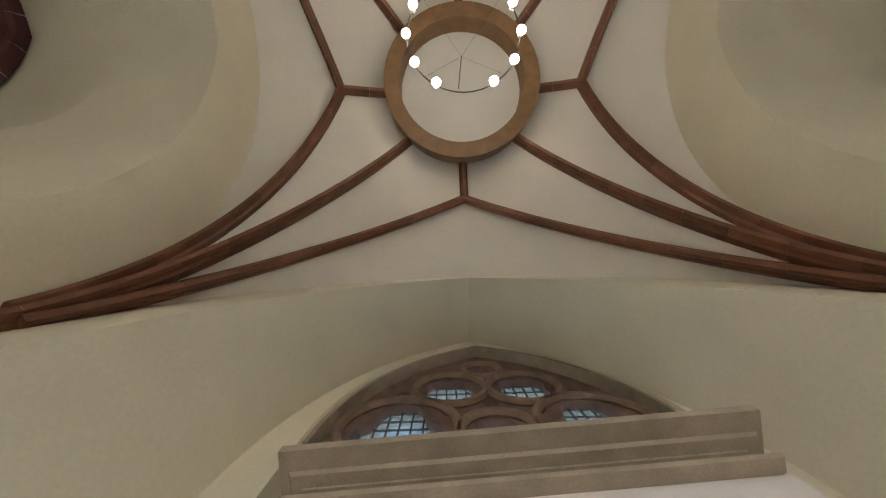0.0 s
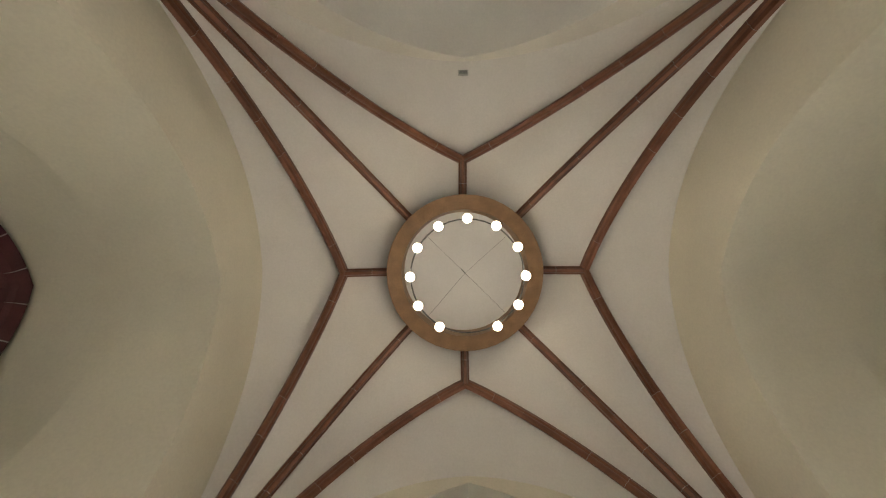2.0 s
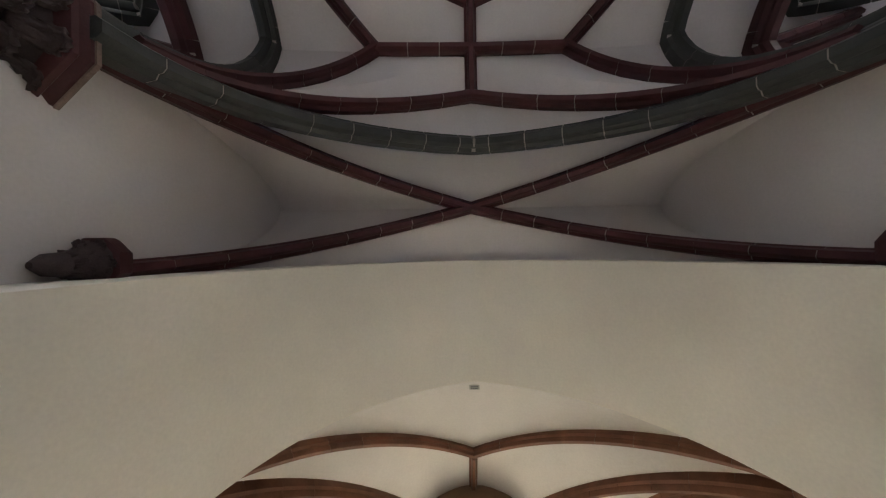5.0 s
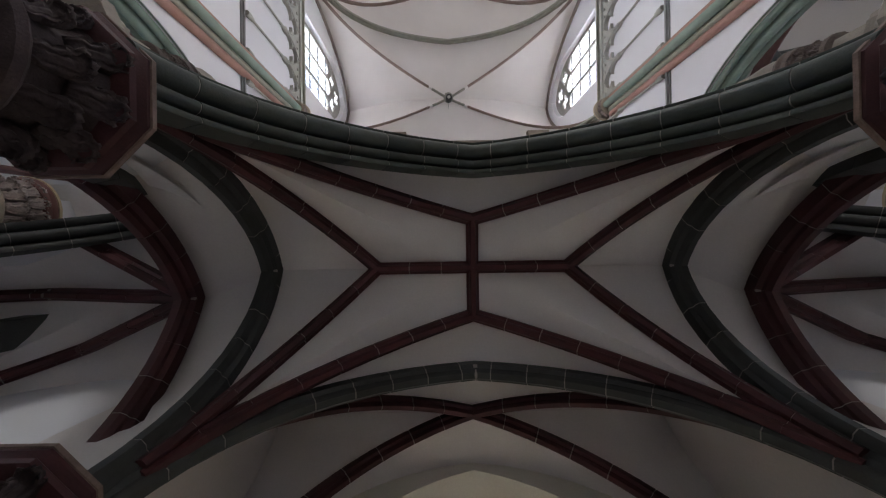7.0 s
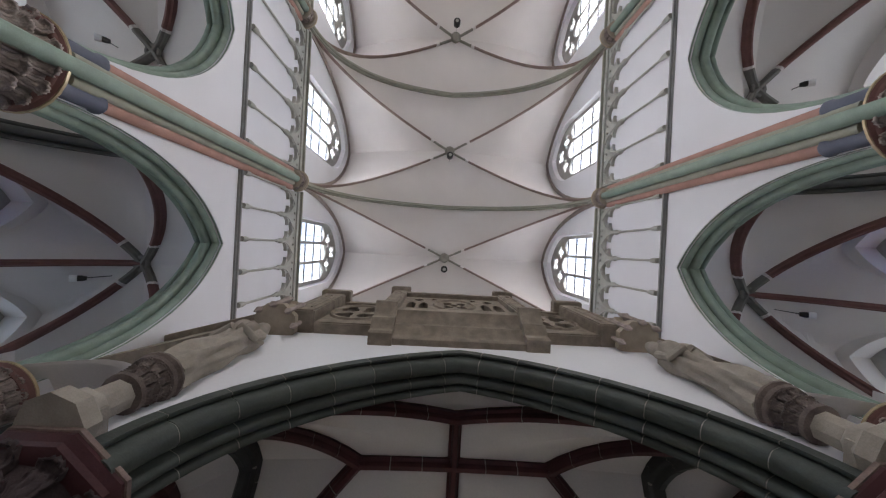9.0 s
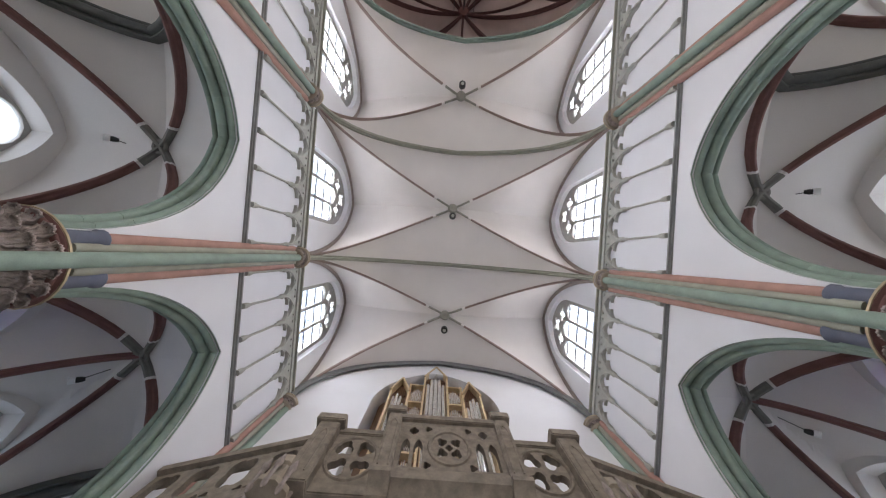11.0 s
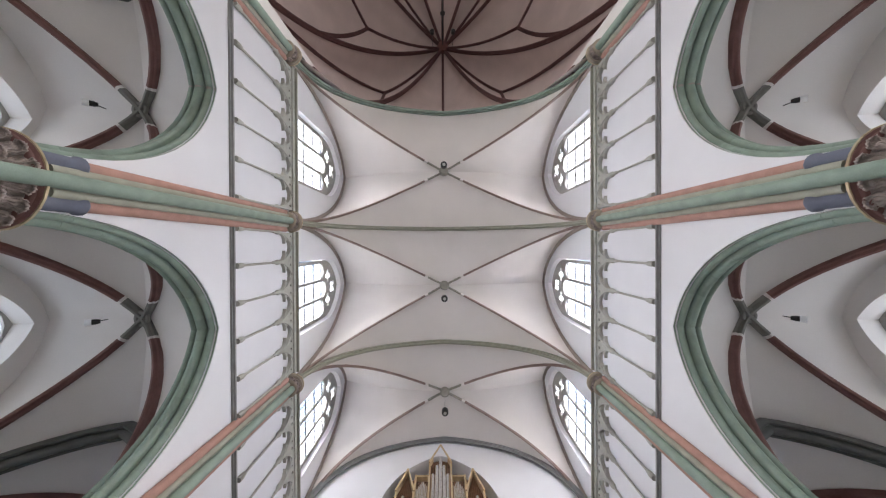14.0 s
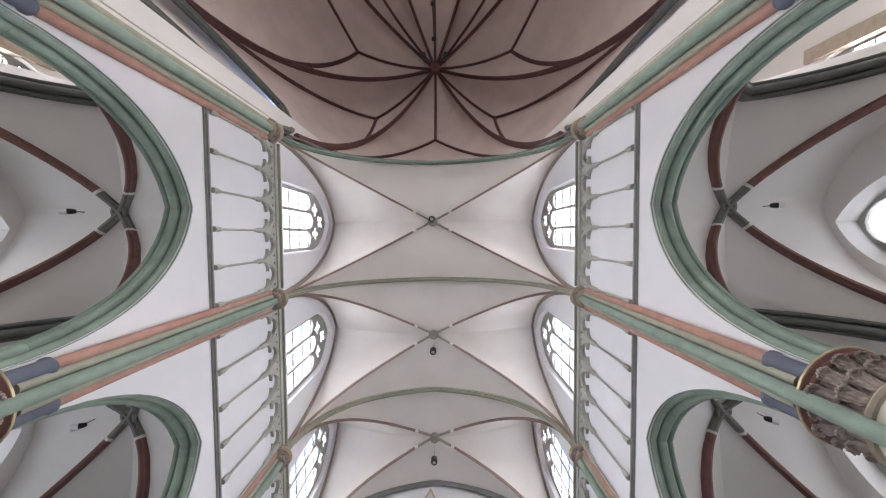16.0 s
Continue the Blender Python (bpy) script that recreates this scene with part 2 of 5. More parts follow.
class Vault:
    """A groined vault over a rectangle, with an optional domed middle; split = 1 or -1 gives it two cells on that side."""

    def __init__(self, uc, sc, hu, hs, z0, rise, dome=0.0, ratio=1.15, n=10, sag=0.0, split=0):
        self.uc, self.sc, self.hu, self.hs, self.z0, self.rise, self.dome, self.n, self.sag = uc, sc, hu, hs, z0, rise, dome, n, sag
        f = arc(1.0, ratio)
        self.p = lambda t: f(min(1.0, t)) / ratio
        xs = arc_samples(1.0, ratio, n)
        if split:
            xs = sorted(set(xs) | {k / 12 for k in range(13)}, reverse=True)
        self.split = split
        self.t = [-x for x in xs] + list(reversed(xs[:-1]))

    def z(self, u, s):
        tu, ts = abs(u - self.uc) / self.hu, abs(s - self.sc) / self.hs
        if (u - self.uc) * self.split > 0 and ts < tu:
            ts = abs(2 * ts - tu)
        return self.z0 + self.rise * max(self.p(tu), self.p(ts)) + self.dome * max(0, 1 - tu * tu) * max(0, 1 - ts * ts) - self.sag * max(0, 1 - tu * tu)

    def sheet(self, name, material, label, thick=0.15):
        bm = bmesh.new()
        t = self.t
        g = [[bm.verts.new(P(self.uc + a * self.hu, self.sc + b * self.hs, self.z(self.uc + a * self.hu, self.sc + b * self.hs))) for b in t] for a in t]
        for i in range(len(t) - 1):
            for j in range(len(t) - 1):
                a, b, c, d = g[i][j], g[i + 1][j], g[i + 1][j + 1], g[i][j + 1]
                if (t[i] + t[i + 1]) * (t[j] + t[j + 1]) > 0:
                    bm.faces.new((a, b, c)), bm.faces.new((a, c, d))
                else:
                    bm.faces.new((a, b, d)), bm.faces.new((b, c, d))
        top = {}
        for v in list(bm.verts):
            top[v] = bm.verts.new(v.co + Vector((0, 0, thick)))
        for f in list(bm.faces):
            bm.faces.new([top[v] for v in reversed(f.verts)])
        ob = link(name, bm, material)
        return tagged(ob, label=label, category="vault", kind="structure")

    def edge(self, along, at, drop=0.02):
        """Points of the vault's own arch over the plan line u = at or s = at."""
        c, h = (self.sc, self.hs) if along == "s" else (self.uc, self.hu)
        return [P(at, c + t * h, self.z(at, c + t * h) - drop) if along == "s" else P(c + t * h, at, self.z(c + t * h, at) - drop) for t in self.t]

    def line(self, u0, s0, u1, s1, n=22, drop=0.0):
        """Points on the vault over a straight plan line, closer together where it starts (the steep end)."""
        out = []
        for k in range(n + 1):
            t = (k / n) ** 2.2
            u, s = u0 + (u1 - u0) * t, s0 + (s1 - s0) * t
            out.append(P(u, s, self.z(u, s) - drop))
        return out


def wall(name, along, face, depth, a0, a1, z0, z1, holes, material, label, back_hole=None, kind="structure", peak=0.0):
    """A thick wall along 's' or 'u' from a0 to a1; face is its room side, depth signed. holes: (centre, half width, sill, spring, rise). back_hole: (width factor, sill, spring, rise) of the holes at the far side."""
    bm = bmesh.new()

    def V(a, z, back):
        o = face + (depth if back else 0)
        return bm.verts.new(P(o, a, z) if along == "s" else P(a, o, z))

    cuts = [a0]
    segs = []
    for c, h, sill, spring, rise in sorted(holes):
        segs.append((cuts[-1], c - h, None))
        segs.append((c - h, c + h, (c, h, sill, spring, rise)))
        cuts.append(c + h)
    segs.append((cuts[-1], a1, None))
    for x0, x1, hole in segs:
        if hole is None:
            if x1 - x0 < 1e-6:
                continue
            f = [V(x0, z0, 0), V(x1, z0, 0), V(x1, z1, 0), V(x0, z1, 0)]
            b = [V(x0, z0, 1), V(x1, z0, 1), V(x1, z1, 1), V(x0, z1, 1)]
            bm.faces.new(f), bm.faces.new(b[::-1])
            for i in range(4):
                if (i == 1 and x1 < a1 - 1e-6) or (i == 3 and x0 > a0 + 1e-6):
                    continue
                bm.faces.new((f[i], b[i], b[(i + 1) % 4], f[(i + 1) % 4]))
            continue
        c, h, sill, spring, rise = hole
        top = pointed(c, h, spring, rise, 14, peak)
        k, bsill, bspring, brise = back_hole or (1.0, sill, spring, rise)
        front = [V(x, z, 0) for x, z in top]
        back = [V(x, z, 1) for x, z in pointed(c, h * k, bspring, brise, 14, peak)]
        up_f, up_b = [V(x, z1, 0) for x, _ in top], [V(c + (x - c) * k, z1, 1) for x, _ in top]
        for i in range(len(top) - 1):
            bm.faces.new((front[i], front[i + 1], up_f[i + 1], up_f[i]))
            bm.faces.new((back[i + 1], back[i], up_b[i], up_b[i + 1]))
            bm.faces.new((front[i + 1], front[i], back[i], back[i + 1]))
        lo_f, lo_b = [V(x0, sill, 0), V(x1, sill, 0)], [V(c - h * k, bsill, 1), V(c + h * k, bsill, 1)]
        bm.faces.new((lo_f[0], front[0], back[0], lo_b[0]))
        bm.faces.new((front[-1], lo_f[1], lo_b[1], back[-1]))
        if k != 1.0:
            for e, q, w in ((x0, back[0], lo_b[0]), (x1, back[-1], lo_b[1])):
                o = [V(e, z, 1) for z in (bsill, bspring, z1)]
                bm.faces.new((w, q, o[1], o[0]))
                bm.faces.new((q, o[1], o[2], up_b[0] if e == x0 else up_b[-1]))
        if sill > z0 + 1e-6:
            f = [V(x0, z0, 0), V(x1, z0, 0), lo_f[1], lo_f[0]]
            b = [V(x0, z0, 1), V(x1, z0, 1), V(x1, bsill, 1), V(x0, bsill, 1)]
            bm.faces.new(f), bm.faces.new(b[::-1]), bm.faces.new((lo_f[0], lo_f[1], lo_b[1], lo_b[0]))
    bmesh.ops.remove_doubles(bm, verts=bm.verts, dist=0.0005)
    ob = link(name, bm, material)
    return tagged(ob, label=label, category="wall", kind=kind)


def box(bm, u0, u1, s0, s1, z0, z1):
    v = [bm.verts.new(P(u, s, z)) for z in (z0, z1) for u, s in ((u0, s0), (u1, s0), (u1, s1), (u0, s1))]
    for f in ((0, 1, 2, 3), (4, 5, 6, 7), (0, 1, 5, 4), (1, 2, 6, 5), (2, 3, 7, 6), (3, 0, 4, 7)):
        bm.faces.new([v[i] for i in f])


def lathe(bm, at, prof, n=20, a0=0.0, a1=2 * math.pi):
    """Turn (radius, height) about the upright through at."""
    full = abs(a1 - a0 - 2 * math.pi) < 1e-6
    m = n if full else n + 1
    rings = [[bm.verts.new(Vector(at) + Vector((r * math.cos(a0 + (a1 - a0) * k / n), r * math.sin(a0 + (a1 - a0) * k / n), z))) for k in range(m)] for r, z in prof]
    for a, b in zip(rings, rings[1:]):
        for k in range(n):
            j = (k + 1) % m
            bm.faces.new((a[k], a[j], b[j], b[k]))
    if full:
        bm.faces.new(rings[0]), bm.faces.new(rings[-1])


def ball(bm, at, r, seg=10):
    bmesh.ops.create_uvsphere(bm, u_segments=seg, v_segments=max(5, seg // 2), radius=r, matrix=Matrix.Translation(at))


def pierced(bm, outer, holes, place, thick):
    """A plate with holes: loops of (a, b), laid out by place(a, b, depth)."""
    edges = []
    for loop in (outer, *holes):
        vs = [bm.verts.new((a, b, 0)) for a, b in loop]
        edges += [bm.edges.new((v, vs[(i + 1) % len(vs)])) for i, v in enumerate(vs)]
    got = bmesh.ops.triangle_fill(bm, use_beauty=True, use_dissolve=False, edges=edges)
    faces = [g for g in got["geom"] if isinstance(g, bmesh.types.BMFace)]
    ext = bmesh.ops.extrude_face_region(bm, geom=faces, use_keep_orig=True)
    for v in [g for g in ext["geom"] if isinstance(g, bmesh.types.BMVert)]:
        v.co.z = thick
    for v in bm.verts:
        v.co = place(*v.co)


def foil(ca, cb, n, d, r, turn=0.0, k=7):
    """A loop of n round lobes about (ca, cb): lobe centres d out, radius r."""
    out = []
    for i in range(n * k):
        th = 2 * math.pi * i / (n * k)
        ph = (th + math.pi / n) % (2 * math.pi / n) - math.pi / n
        q = d * math.cos(ph) + math.sqrt(max(0.0, r * r - (d * math.sin(ph)) ** 2))
        out.append((ca + q * math.cos(th + turn), cb + q * math.sin(th + turn)))
    return out


def lancet(c, h, sill, spring, rise, n=6):
    return [(c - h, sill)] + pointed(c, h, spring, rise, n) + [(c + h, sill)]


def cusped(c, h, sill, spring, rise):
    """A lancet with a three-lobed head."""
    r = h * 0.62
    top = []
    for cx, cz, a0, a1 in ((c + h - r, spring, -20, 100), (c, spring + rise - r, 0, 180), (c - h + r, spring, 80, 200)):
        top += [(cx + r * math.cos(radians(a0 + (a1 - a0) * i / 6)), cz + r * math.sin(radians(a0 + (a1 - a0) * i / 6))) for i in range(7)]
    return [(c - h, sill), (c + h, sill)] + top


def ring_of(pts, r, n=6):
    """A round bar profile for sweeping."""
    return [(r * math.cos(2 * math.pi * k / n), r * math.sin(2 * math.pi * k / n)) for k in range(n)]


# ---- plan ----
TOWER_S, TOWER_H = 2.25, 2.62     # tower hall: middle and half width
WALL_T0, WALL_T1 = 4.98, 6.5     # wall between tower and porch bay
B1, C1 = 7.9, 10.2                # porch bay ends, gallery vault ends
HALF_C, GAL_U = 2.3, 2.42
HZ = 3.4                          # springing of the gallery vaults
NAVE_U = 4.9
BAYS = (9.15, 13.7, 18.8, 24.0)
SPRING_N, CROWN_N = 12.1, 16.9
CAP_Z = 5.45                      # top of the pier capitals
ARCH_R = 3.36                      # rise of the arcade arches
STRING_Z = 9.25
BAND_Z = 12.3
SILL_N, WALL_APEX = 12.9, 18.2
AU0, AU1 = 5.42, 9.6              # aisle

# ---- large structure ----
bm = bmesh.new()
box(bm, -26, 26, -9, 52, -0.3, 0)
tagged(link("floor", bm, FLOOR), label="pale worn stone church floor", category="floor", kind="structure")


def slab(name, u0, u1, s0, s1, z0, z1, material, label, kind="structure", category="wall"):
    bm = bmesh.new()
    box(bm, u0, u1, s0, s1, z0, z1)
    return tagged(link(name, bm, material), label=label, category=category, kind=kind)


# tower hall
tower = Vault(0, TOWER_S + 0.06, TOWER_H + 0.04, TOWER_H + 0.1, 2.75, 3.1, 0.62, 1.05, 28)
tower.sheet("ceiling_tower", PLASTER_TVAULT, "cream plastered vault over the tower hall")
W0 = TOWER_S - TOWER_H
for side, nm in ((-1, "wall_tower_left"), (1, "wall_tower_right")):
    wall(nm, "s", side * TOWER_H, side * 0.98, W0 - 1.5, WALL_T0, 0, 7.2, [(TOWER_S, 2.05, 0, 2.6, 2.45)], PLASTER_TOWER, "cream plaster wall with a splayed pointed arch", back_hole=(0.72, 0, 3.2, 1.78))
    wall(nm + "_deep", "s", side * (TOWER_H + 0.98), side * 0.86, W0 - 1.5, WALL_T0 + 0.2, 0, 7.2, [(TOWER_S, 1.476, 0, 3.2, 1.78)], PLASTER_TOWER, "cream plaster soffit of the deep side arch", back_hole=(0.97, 0, 3.2, 1.74))
wall("wall_west", "u", W0, -0.95, -TOWER_H, TOWER_H, 0, 7.2, [(0, 2.1, 0, 2.7, 3.05)], PLASTER_TOWER, "cream plaster wall with a shallow arched niche", back_hole=(0.8, 0, 3.4, 2.9))
wall("wall_west_back", "u", W0 - 0.95, -0.5, -TOWER_H, TOWER_H, 0, 7.2, [(0.1, 1.45, 2.4, 3.9, 2.3)], PLASTER_TOWER, "cream plaster wall round a pointed window", back_hole=(0.95, 2.5, 3.9, 2.2))
wall("wall_tower_arch", "u", WALL_T0, WALL_T1 - WALL_T0, -TOWER_H - 0.95, TOWER_H + 0.95, 0, 7.2, [(0, 2.05, 0, 3.1, 2.68)], PLASTER_ARCH_DAYLIT, "thick plaster wall with a pointed tower arch", back_hole=(1.0, 0, 3.1, 2.8))
for side in (-1, 1):
    wall("wall_porch", "s", side * (HALF_C + 0.25), side * 1.1, WALL_T1 - 0.1, B1 - 0.05, 0, 7.2, [], PLASTER_HALL, "plain plaster side wall of the porch bay")
    # side rooms beside the tower
    sv = Vault(side * 6.2, TOWER_S, 1.72, 2.3, 2.6, 2.3, 0.1, 1.1)
    sv.sheet("ceiling_side_room", PLASTER_HALL, "dull plaster vault of a side room")
    o = empty("vault_ribs", label="dark red ribs in the side room vault", category="vault rib", kind="structure")
    for a in (-1, 1):
        for b in (-1, 1):
            rib("diagonal_rib", sv.line(side * 6.2 + a * 1.71, TOWER_S + b * 2.29, side * 6.2, TOWER_S), rib_profile(0.17, 0.18), RIB_HALL, o, 0.4)
    pts = [P(side * 4.52, s, z) for s, z in pointed(TOWER_S, 1.36, 3.2, 1.68)]
    rib("side_arch", pts, rib_profile(0.22, 0.2), RIB_HALL, o, 0.4)
    slab("wall_side_room", min(side * 7.85, side * 8.4), max(side * 7.85, side * 8.4), W0 - 1.5, 5.0, 0, 7.2, PLASTER_HALL, "plain plaster outer wall of the side room")
    slab("wall_side_room_end", min(side * 3.57, side * 8.4), max(side * 3.57, side * 8.4), -0.6, -0.07, 0, 7.2, PLASTER_HALL, "plain plaster end wall of the side room")
    slab("wall_side_room_end", min(side * 4.4, side * 8.4), max(side * 4.4, side * 8.4), 4.54, 5.0, 0, 7.2, PLASTER_HALL, "plain plaster end wall of the side room")

ring = empty("vault_ribs", label="reddish brown stone ribs meeting in a ring", category="vault rib", kind="structure")
TP = rib_profile(0.112, 0.15)
rc, rj, rs = 0.94, 1.66, 1.56     # ring, and the joints across and along
for su in (-1, 1):
    for ss in (-1, 1):
        cu, cs = su * tower.hu * 0.985, tower.sc + ss * tower.hs * 0.985
        k = rc / math.sqrt(2)
        rib("diagonal_rib", [P(cu, cs, 0.9)] + tower.line(cu, cs, su * k, TOWER_S + ss * k), TP, RIB_TOWER, ring, 0.42, 0.005)
        rib("branch_rib", tower.line(cu, cs, su * rj, TOWER_S), TP, RIB_TOWER, ring, 0.42, 0.005)
        rib("branch_rib", tower.line(cu, cs, 0, TOWER_S + ss * rs), TP, RIB_TOWER, ring, 0.42, 0.005)
for du, ds in ((1, 0), (-1, 0), (0, 1), (0, -1)):
    rib("link_rib", tower.line(du * rj, TOWER_S + ds * rs, du * rc, TOWER_S + ds * rc, 6), TP, RIB_TOWER, ring, 0.4, 0.005)
N = 48
zr = tower.z(0.66, TOWER_S + 0.66) - 0.02
cpts = [P(rc * math.cos(2 * math.pi * k / N), TOWER_S + rc * math.sin(2 * math.pi * k / N), zr) for k in range(N)]
bm = bmesh.new()
sweep(bm, cpts, [(-0.1, 0.3), (0.1, 0.3), (0.1, -0.03), (0.085, -0.05), (0.075, -0.1), (0.03, -0.13), (-0.03, -0.12), (-0.05, -0.07), (-0.1, -0.04)], lambda i: (cpts[i] - P(0, TOWER_S, zr)), True)
link("ring_rib", bm, RING_STONE, ring)
bm = bmesh.new()
lathe(bm, P(0, TOWER_S, 0), [(0.0001, zr + 0.05), (0.88, zr + 0.03), (0.88, zr + 0.08), (0.0001, zr + 0.1)], 32)
tagged(link("vault_lid", bm, PLASTER_LID_DAYLIT), label="pale round lid closing the vault ring", category="lid", kind="structure")

# porch bay, gallery vault and the bays beside it
porch = Vault(0, (WALL_T1 + B1) / 2, HALF_C + 0.25, (B1 - WALL_T1) / 2, HZ - 0.2, 2.85, 0.0, 1.1)
porch.sheet("ceiling_porch", PLASTER_HALL, "pale plaster vault of the porch bay")
gal = Vault(0, 9.14, GAL_U, 1.24, HZ, 2.25, 0.12, 1.3)
gal.sheet("ceiling_gallery", PLASTER_HALL, "pale plaster star vault below the organ gallery")
HP = rib_profile(0.15, 0.17)
hall = empty("vault_ribs", label="dark red stone ribs of the porch and gallery vaults", category="vault rib", kind="structure")
for su in (-1, 1):
    for s0 in (WALL_T1, B1):
        rib("diagonal_rib", porch.line(su * (HALF_C + 0.245), s0 + (0.006 if s0 == WALL_T1 else -0.006), 0, porch.sc), HP, RIB_HALL, hall, 0.42)
gs = gal.sc
for su in (-1, 1):
    for ss in (-1, 1):
        cu, cs = su * GAL_U * 0.995, gs + ss * gal.hs * 0.99
        rib("branch_rib", gal.line(cu, cs, su * 1.17, gs), HP, RIB_HALL, hall, 0.42)
        rib("branch_rib", gal.line(cu, cs, 0, gs + ss * 0.59), HP, RIB_HALL, hall, 0.42)
for du, ds in ((1.17, 0), (-1.17, 0), (0, 0.59), (0, -0.59)):
    rib("link_rib", gal.line(du, gs + ds, 0, gs, 6), HP, RIB_HALL, hall, 0.45)
arch = empty("arches", label="grey green stone arches framing the gallery vault", category="arch", kind="structure")
pts = gal.edge("u", B1, 0.03)
rib("transverse_arch", pts, rib_profile(0.2, 0.18), RIB_GREY, arch, 0.42)


def wing_s(u):
    return C1 + 0.16 - (u - 2.5) * 0.33


EC, ES, EH = 4.42, 8.86, 1.6      # bay beside the gallery vault
for su in (-1, 1):
    pts = gal.edge("s", su * GAL_U, 0.03)
    rib("side_arch", pts, rib_profile(0.2, 0.2), RIB_GREY, arch, 0.42)
    inner = [P(su * (GAL_U + 0.8), s, z) for s, z in pointed(ES, 1.5, HZ - 0.25, 2.22)]
    rib("side_arch", inner, rib_profile(0.24, 0.2), RIB_HALL, hall, 0.42, 0.008)
    ev = Vault(su * EC, ES + 0.1, EH, gal.hs, HZ, 2.3, 0.35, 1.1)
    ev.sheet("ceiling_side_bay", PLASTER_HALL, "dull plaster vault beside the gallery vault")
    x0 = su * (GAL_U + 0.78)
    rib("ridge_rib", [P(x0 + su * k * 0.27, ES, min(5.36 + 0.07 * k, ev.z(x0 + su * k * 0.27, ES))) for k in range(11)], HP, RIB_HALL, hall, 0.42)
    for ss in (-1, 1):
        rib("diagonal_rib", [min(q, Vector((q.x, q.y, 5.36 + 0.26 * abs(q.x - x0))), key=lambda e: e.z) for q in ev.line(su * (EC + EH) * 0.995, ES + ss * gal.hs * 0.92, x0, ES, 18)], HP, RIB_HALL, hall, 0.42)
    bm = bmesh.new()
    outer = gal.edge("s", su * GAL_U, -0.02)
    q = [(bm.verts.new(e), bm.verts.new(f + Vector((0, 0.07 if f.y > -ES else -0.07, 0.07)))) for e, f in zip(resample(outer, 0, length(outer), 28), resample(inner, length(inner), 0, 28) if (outer[0] - inner[0]).length > (outer[0] - inner[-1]).length else resample(inner, 0, length(inner), 28))]
    for a, b in zip(q, q[1:]):
        bm.faces.new((a[0], b[0], b[1], a[1]))
    tagged(link("arch_soffit", bm, PLASTER_HALL), label="plaster soffit between two arch ribs", category="soffit", kind="structure")
    # front arch of the side bay, on the line of the gallery's wing
    prof = moulded(((-0.15, 0.02, 0.06), (-0.02, 0.0, 0.055), (0.12, 0.03, 0.065)), 0.14)
    pts = [P(su * u, wing_s(u) - 0.04, z) for u, z in pointed(4.16, 1.1, HZ, 2.36)]
    rib("side_bay_arch", pts, prof if su > 0 else mirrored(prof), RIB_GREY, arch, 0.42, 0.008)
    o = wall("wall_gallery_wing", "u", C1 - 0.1, 0.2, min(su * 2.64, su * 5.6), max(su * 2.64, su * 5.6), HZ + 0.03, 6.14, [(su * 4.16, 1.13, HZ + 0.03, HZ + 0.04, 2.39)], PLASTER_WHITE, "white plaster wing of the gallery front over an arch")
    for v in o.data.vertices:
        v.co.y -= wing_s(abs(v.co.x)) - C1
    slab("wall_wing_pier", min(su * 5.28, su * 5.62), max(su * 5.28, su * 5.62), wing_s(5.45) - 0.14, wing_s(5.45) + 0.14, 0, HZ + 0.02, PLASTER_WHITE, "slim white wall pier below the gallery wing")
    wall("wall_side_bay", "s", su * 5.97, su * 0.5, B1 - 0.3, 9.6, 0, 6.6, [(gs - 0.1, 0.95, 0, 3.2, 1.7)], PLASTER_HALL, "plaster wall between the gallery bay and the aisle")
    slab("wall_side_bay_end", min(su * 2.6, su * 6.5), max(su * 2.6, su * 6.5), B1 - 0.6, B1 - 0.1, 0, 7.2, PLASTER_WHITE, "plain white end wall of the side bay")
prof = moulded(((-0.16, -0.01, 0.04), (-0.06, 0.0, 0.045), (0.09, 0.05, 0.085), (0.21, 0.12, 0.03)), 0.2)
rib("gallery_arch", [P(u, C1 + 0.19, z) for u, z in pointed(0, 2.08, HZ - 0.03, 2.0, 14, 0.35)], prof, RIB_GALLERY, arch, 0.4, 0.009)

# gallery: floor, front wall
wall("wall_gallery", "u", C1 + 0.16, 0.2, -2.72, 2.72, HZ + 0.03, 6.35, [(0, 2.26, HZ + 0.03, HZ + 0.04, 2.1)], PLASTER_WHITE, "white plaster gallery front above the arch", peak=0.35)
slab("floor_gallery", -2.7, 2.7, BAYS[0], C1 + 0.14, 6.2, 6.4, PLASTER_WHITE, "gallery floor slab", category="floor")
for su in (-1, 1):
    slab("floor_gallery_side", min(su * 2.71, su * NAVE_U), max(su * 2.71, su * NAVE_U), BAYS[0], 9.3, 6.2, 6.4, PLASTER_WHITE, "gallery floor slab", category="floor")

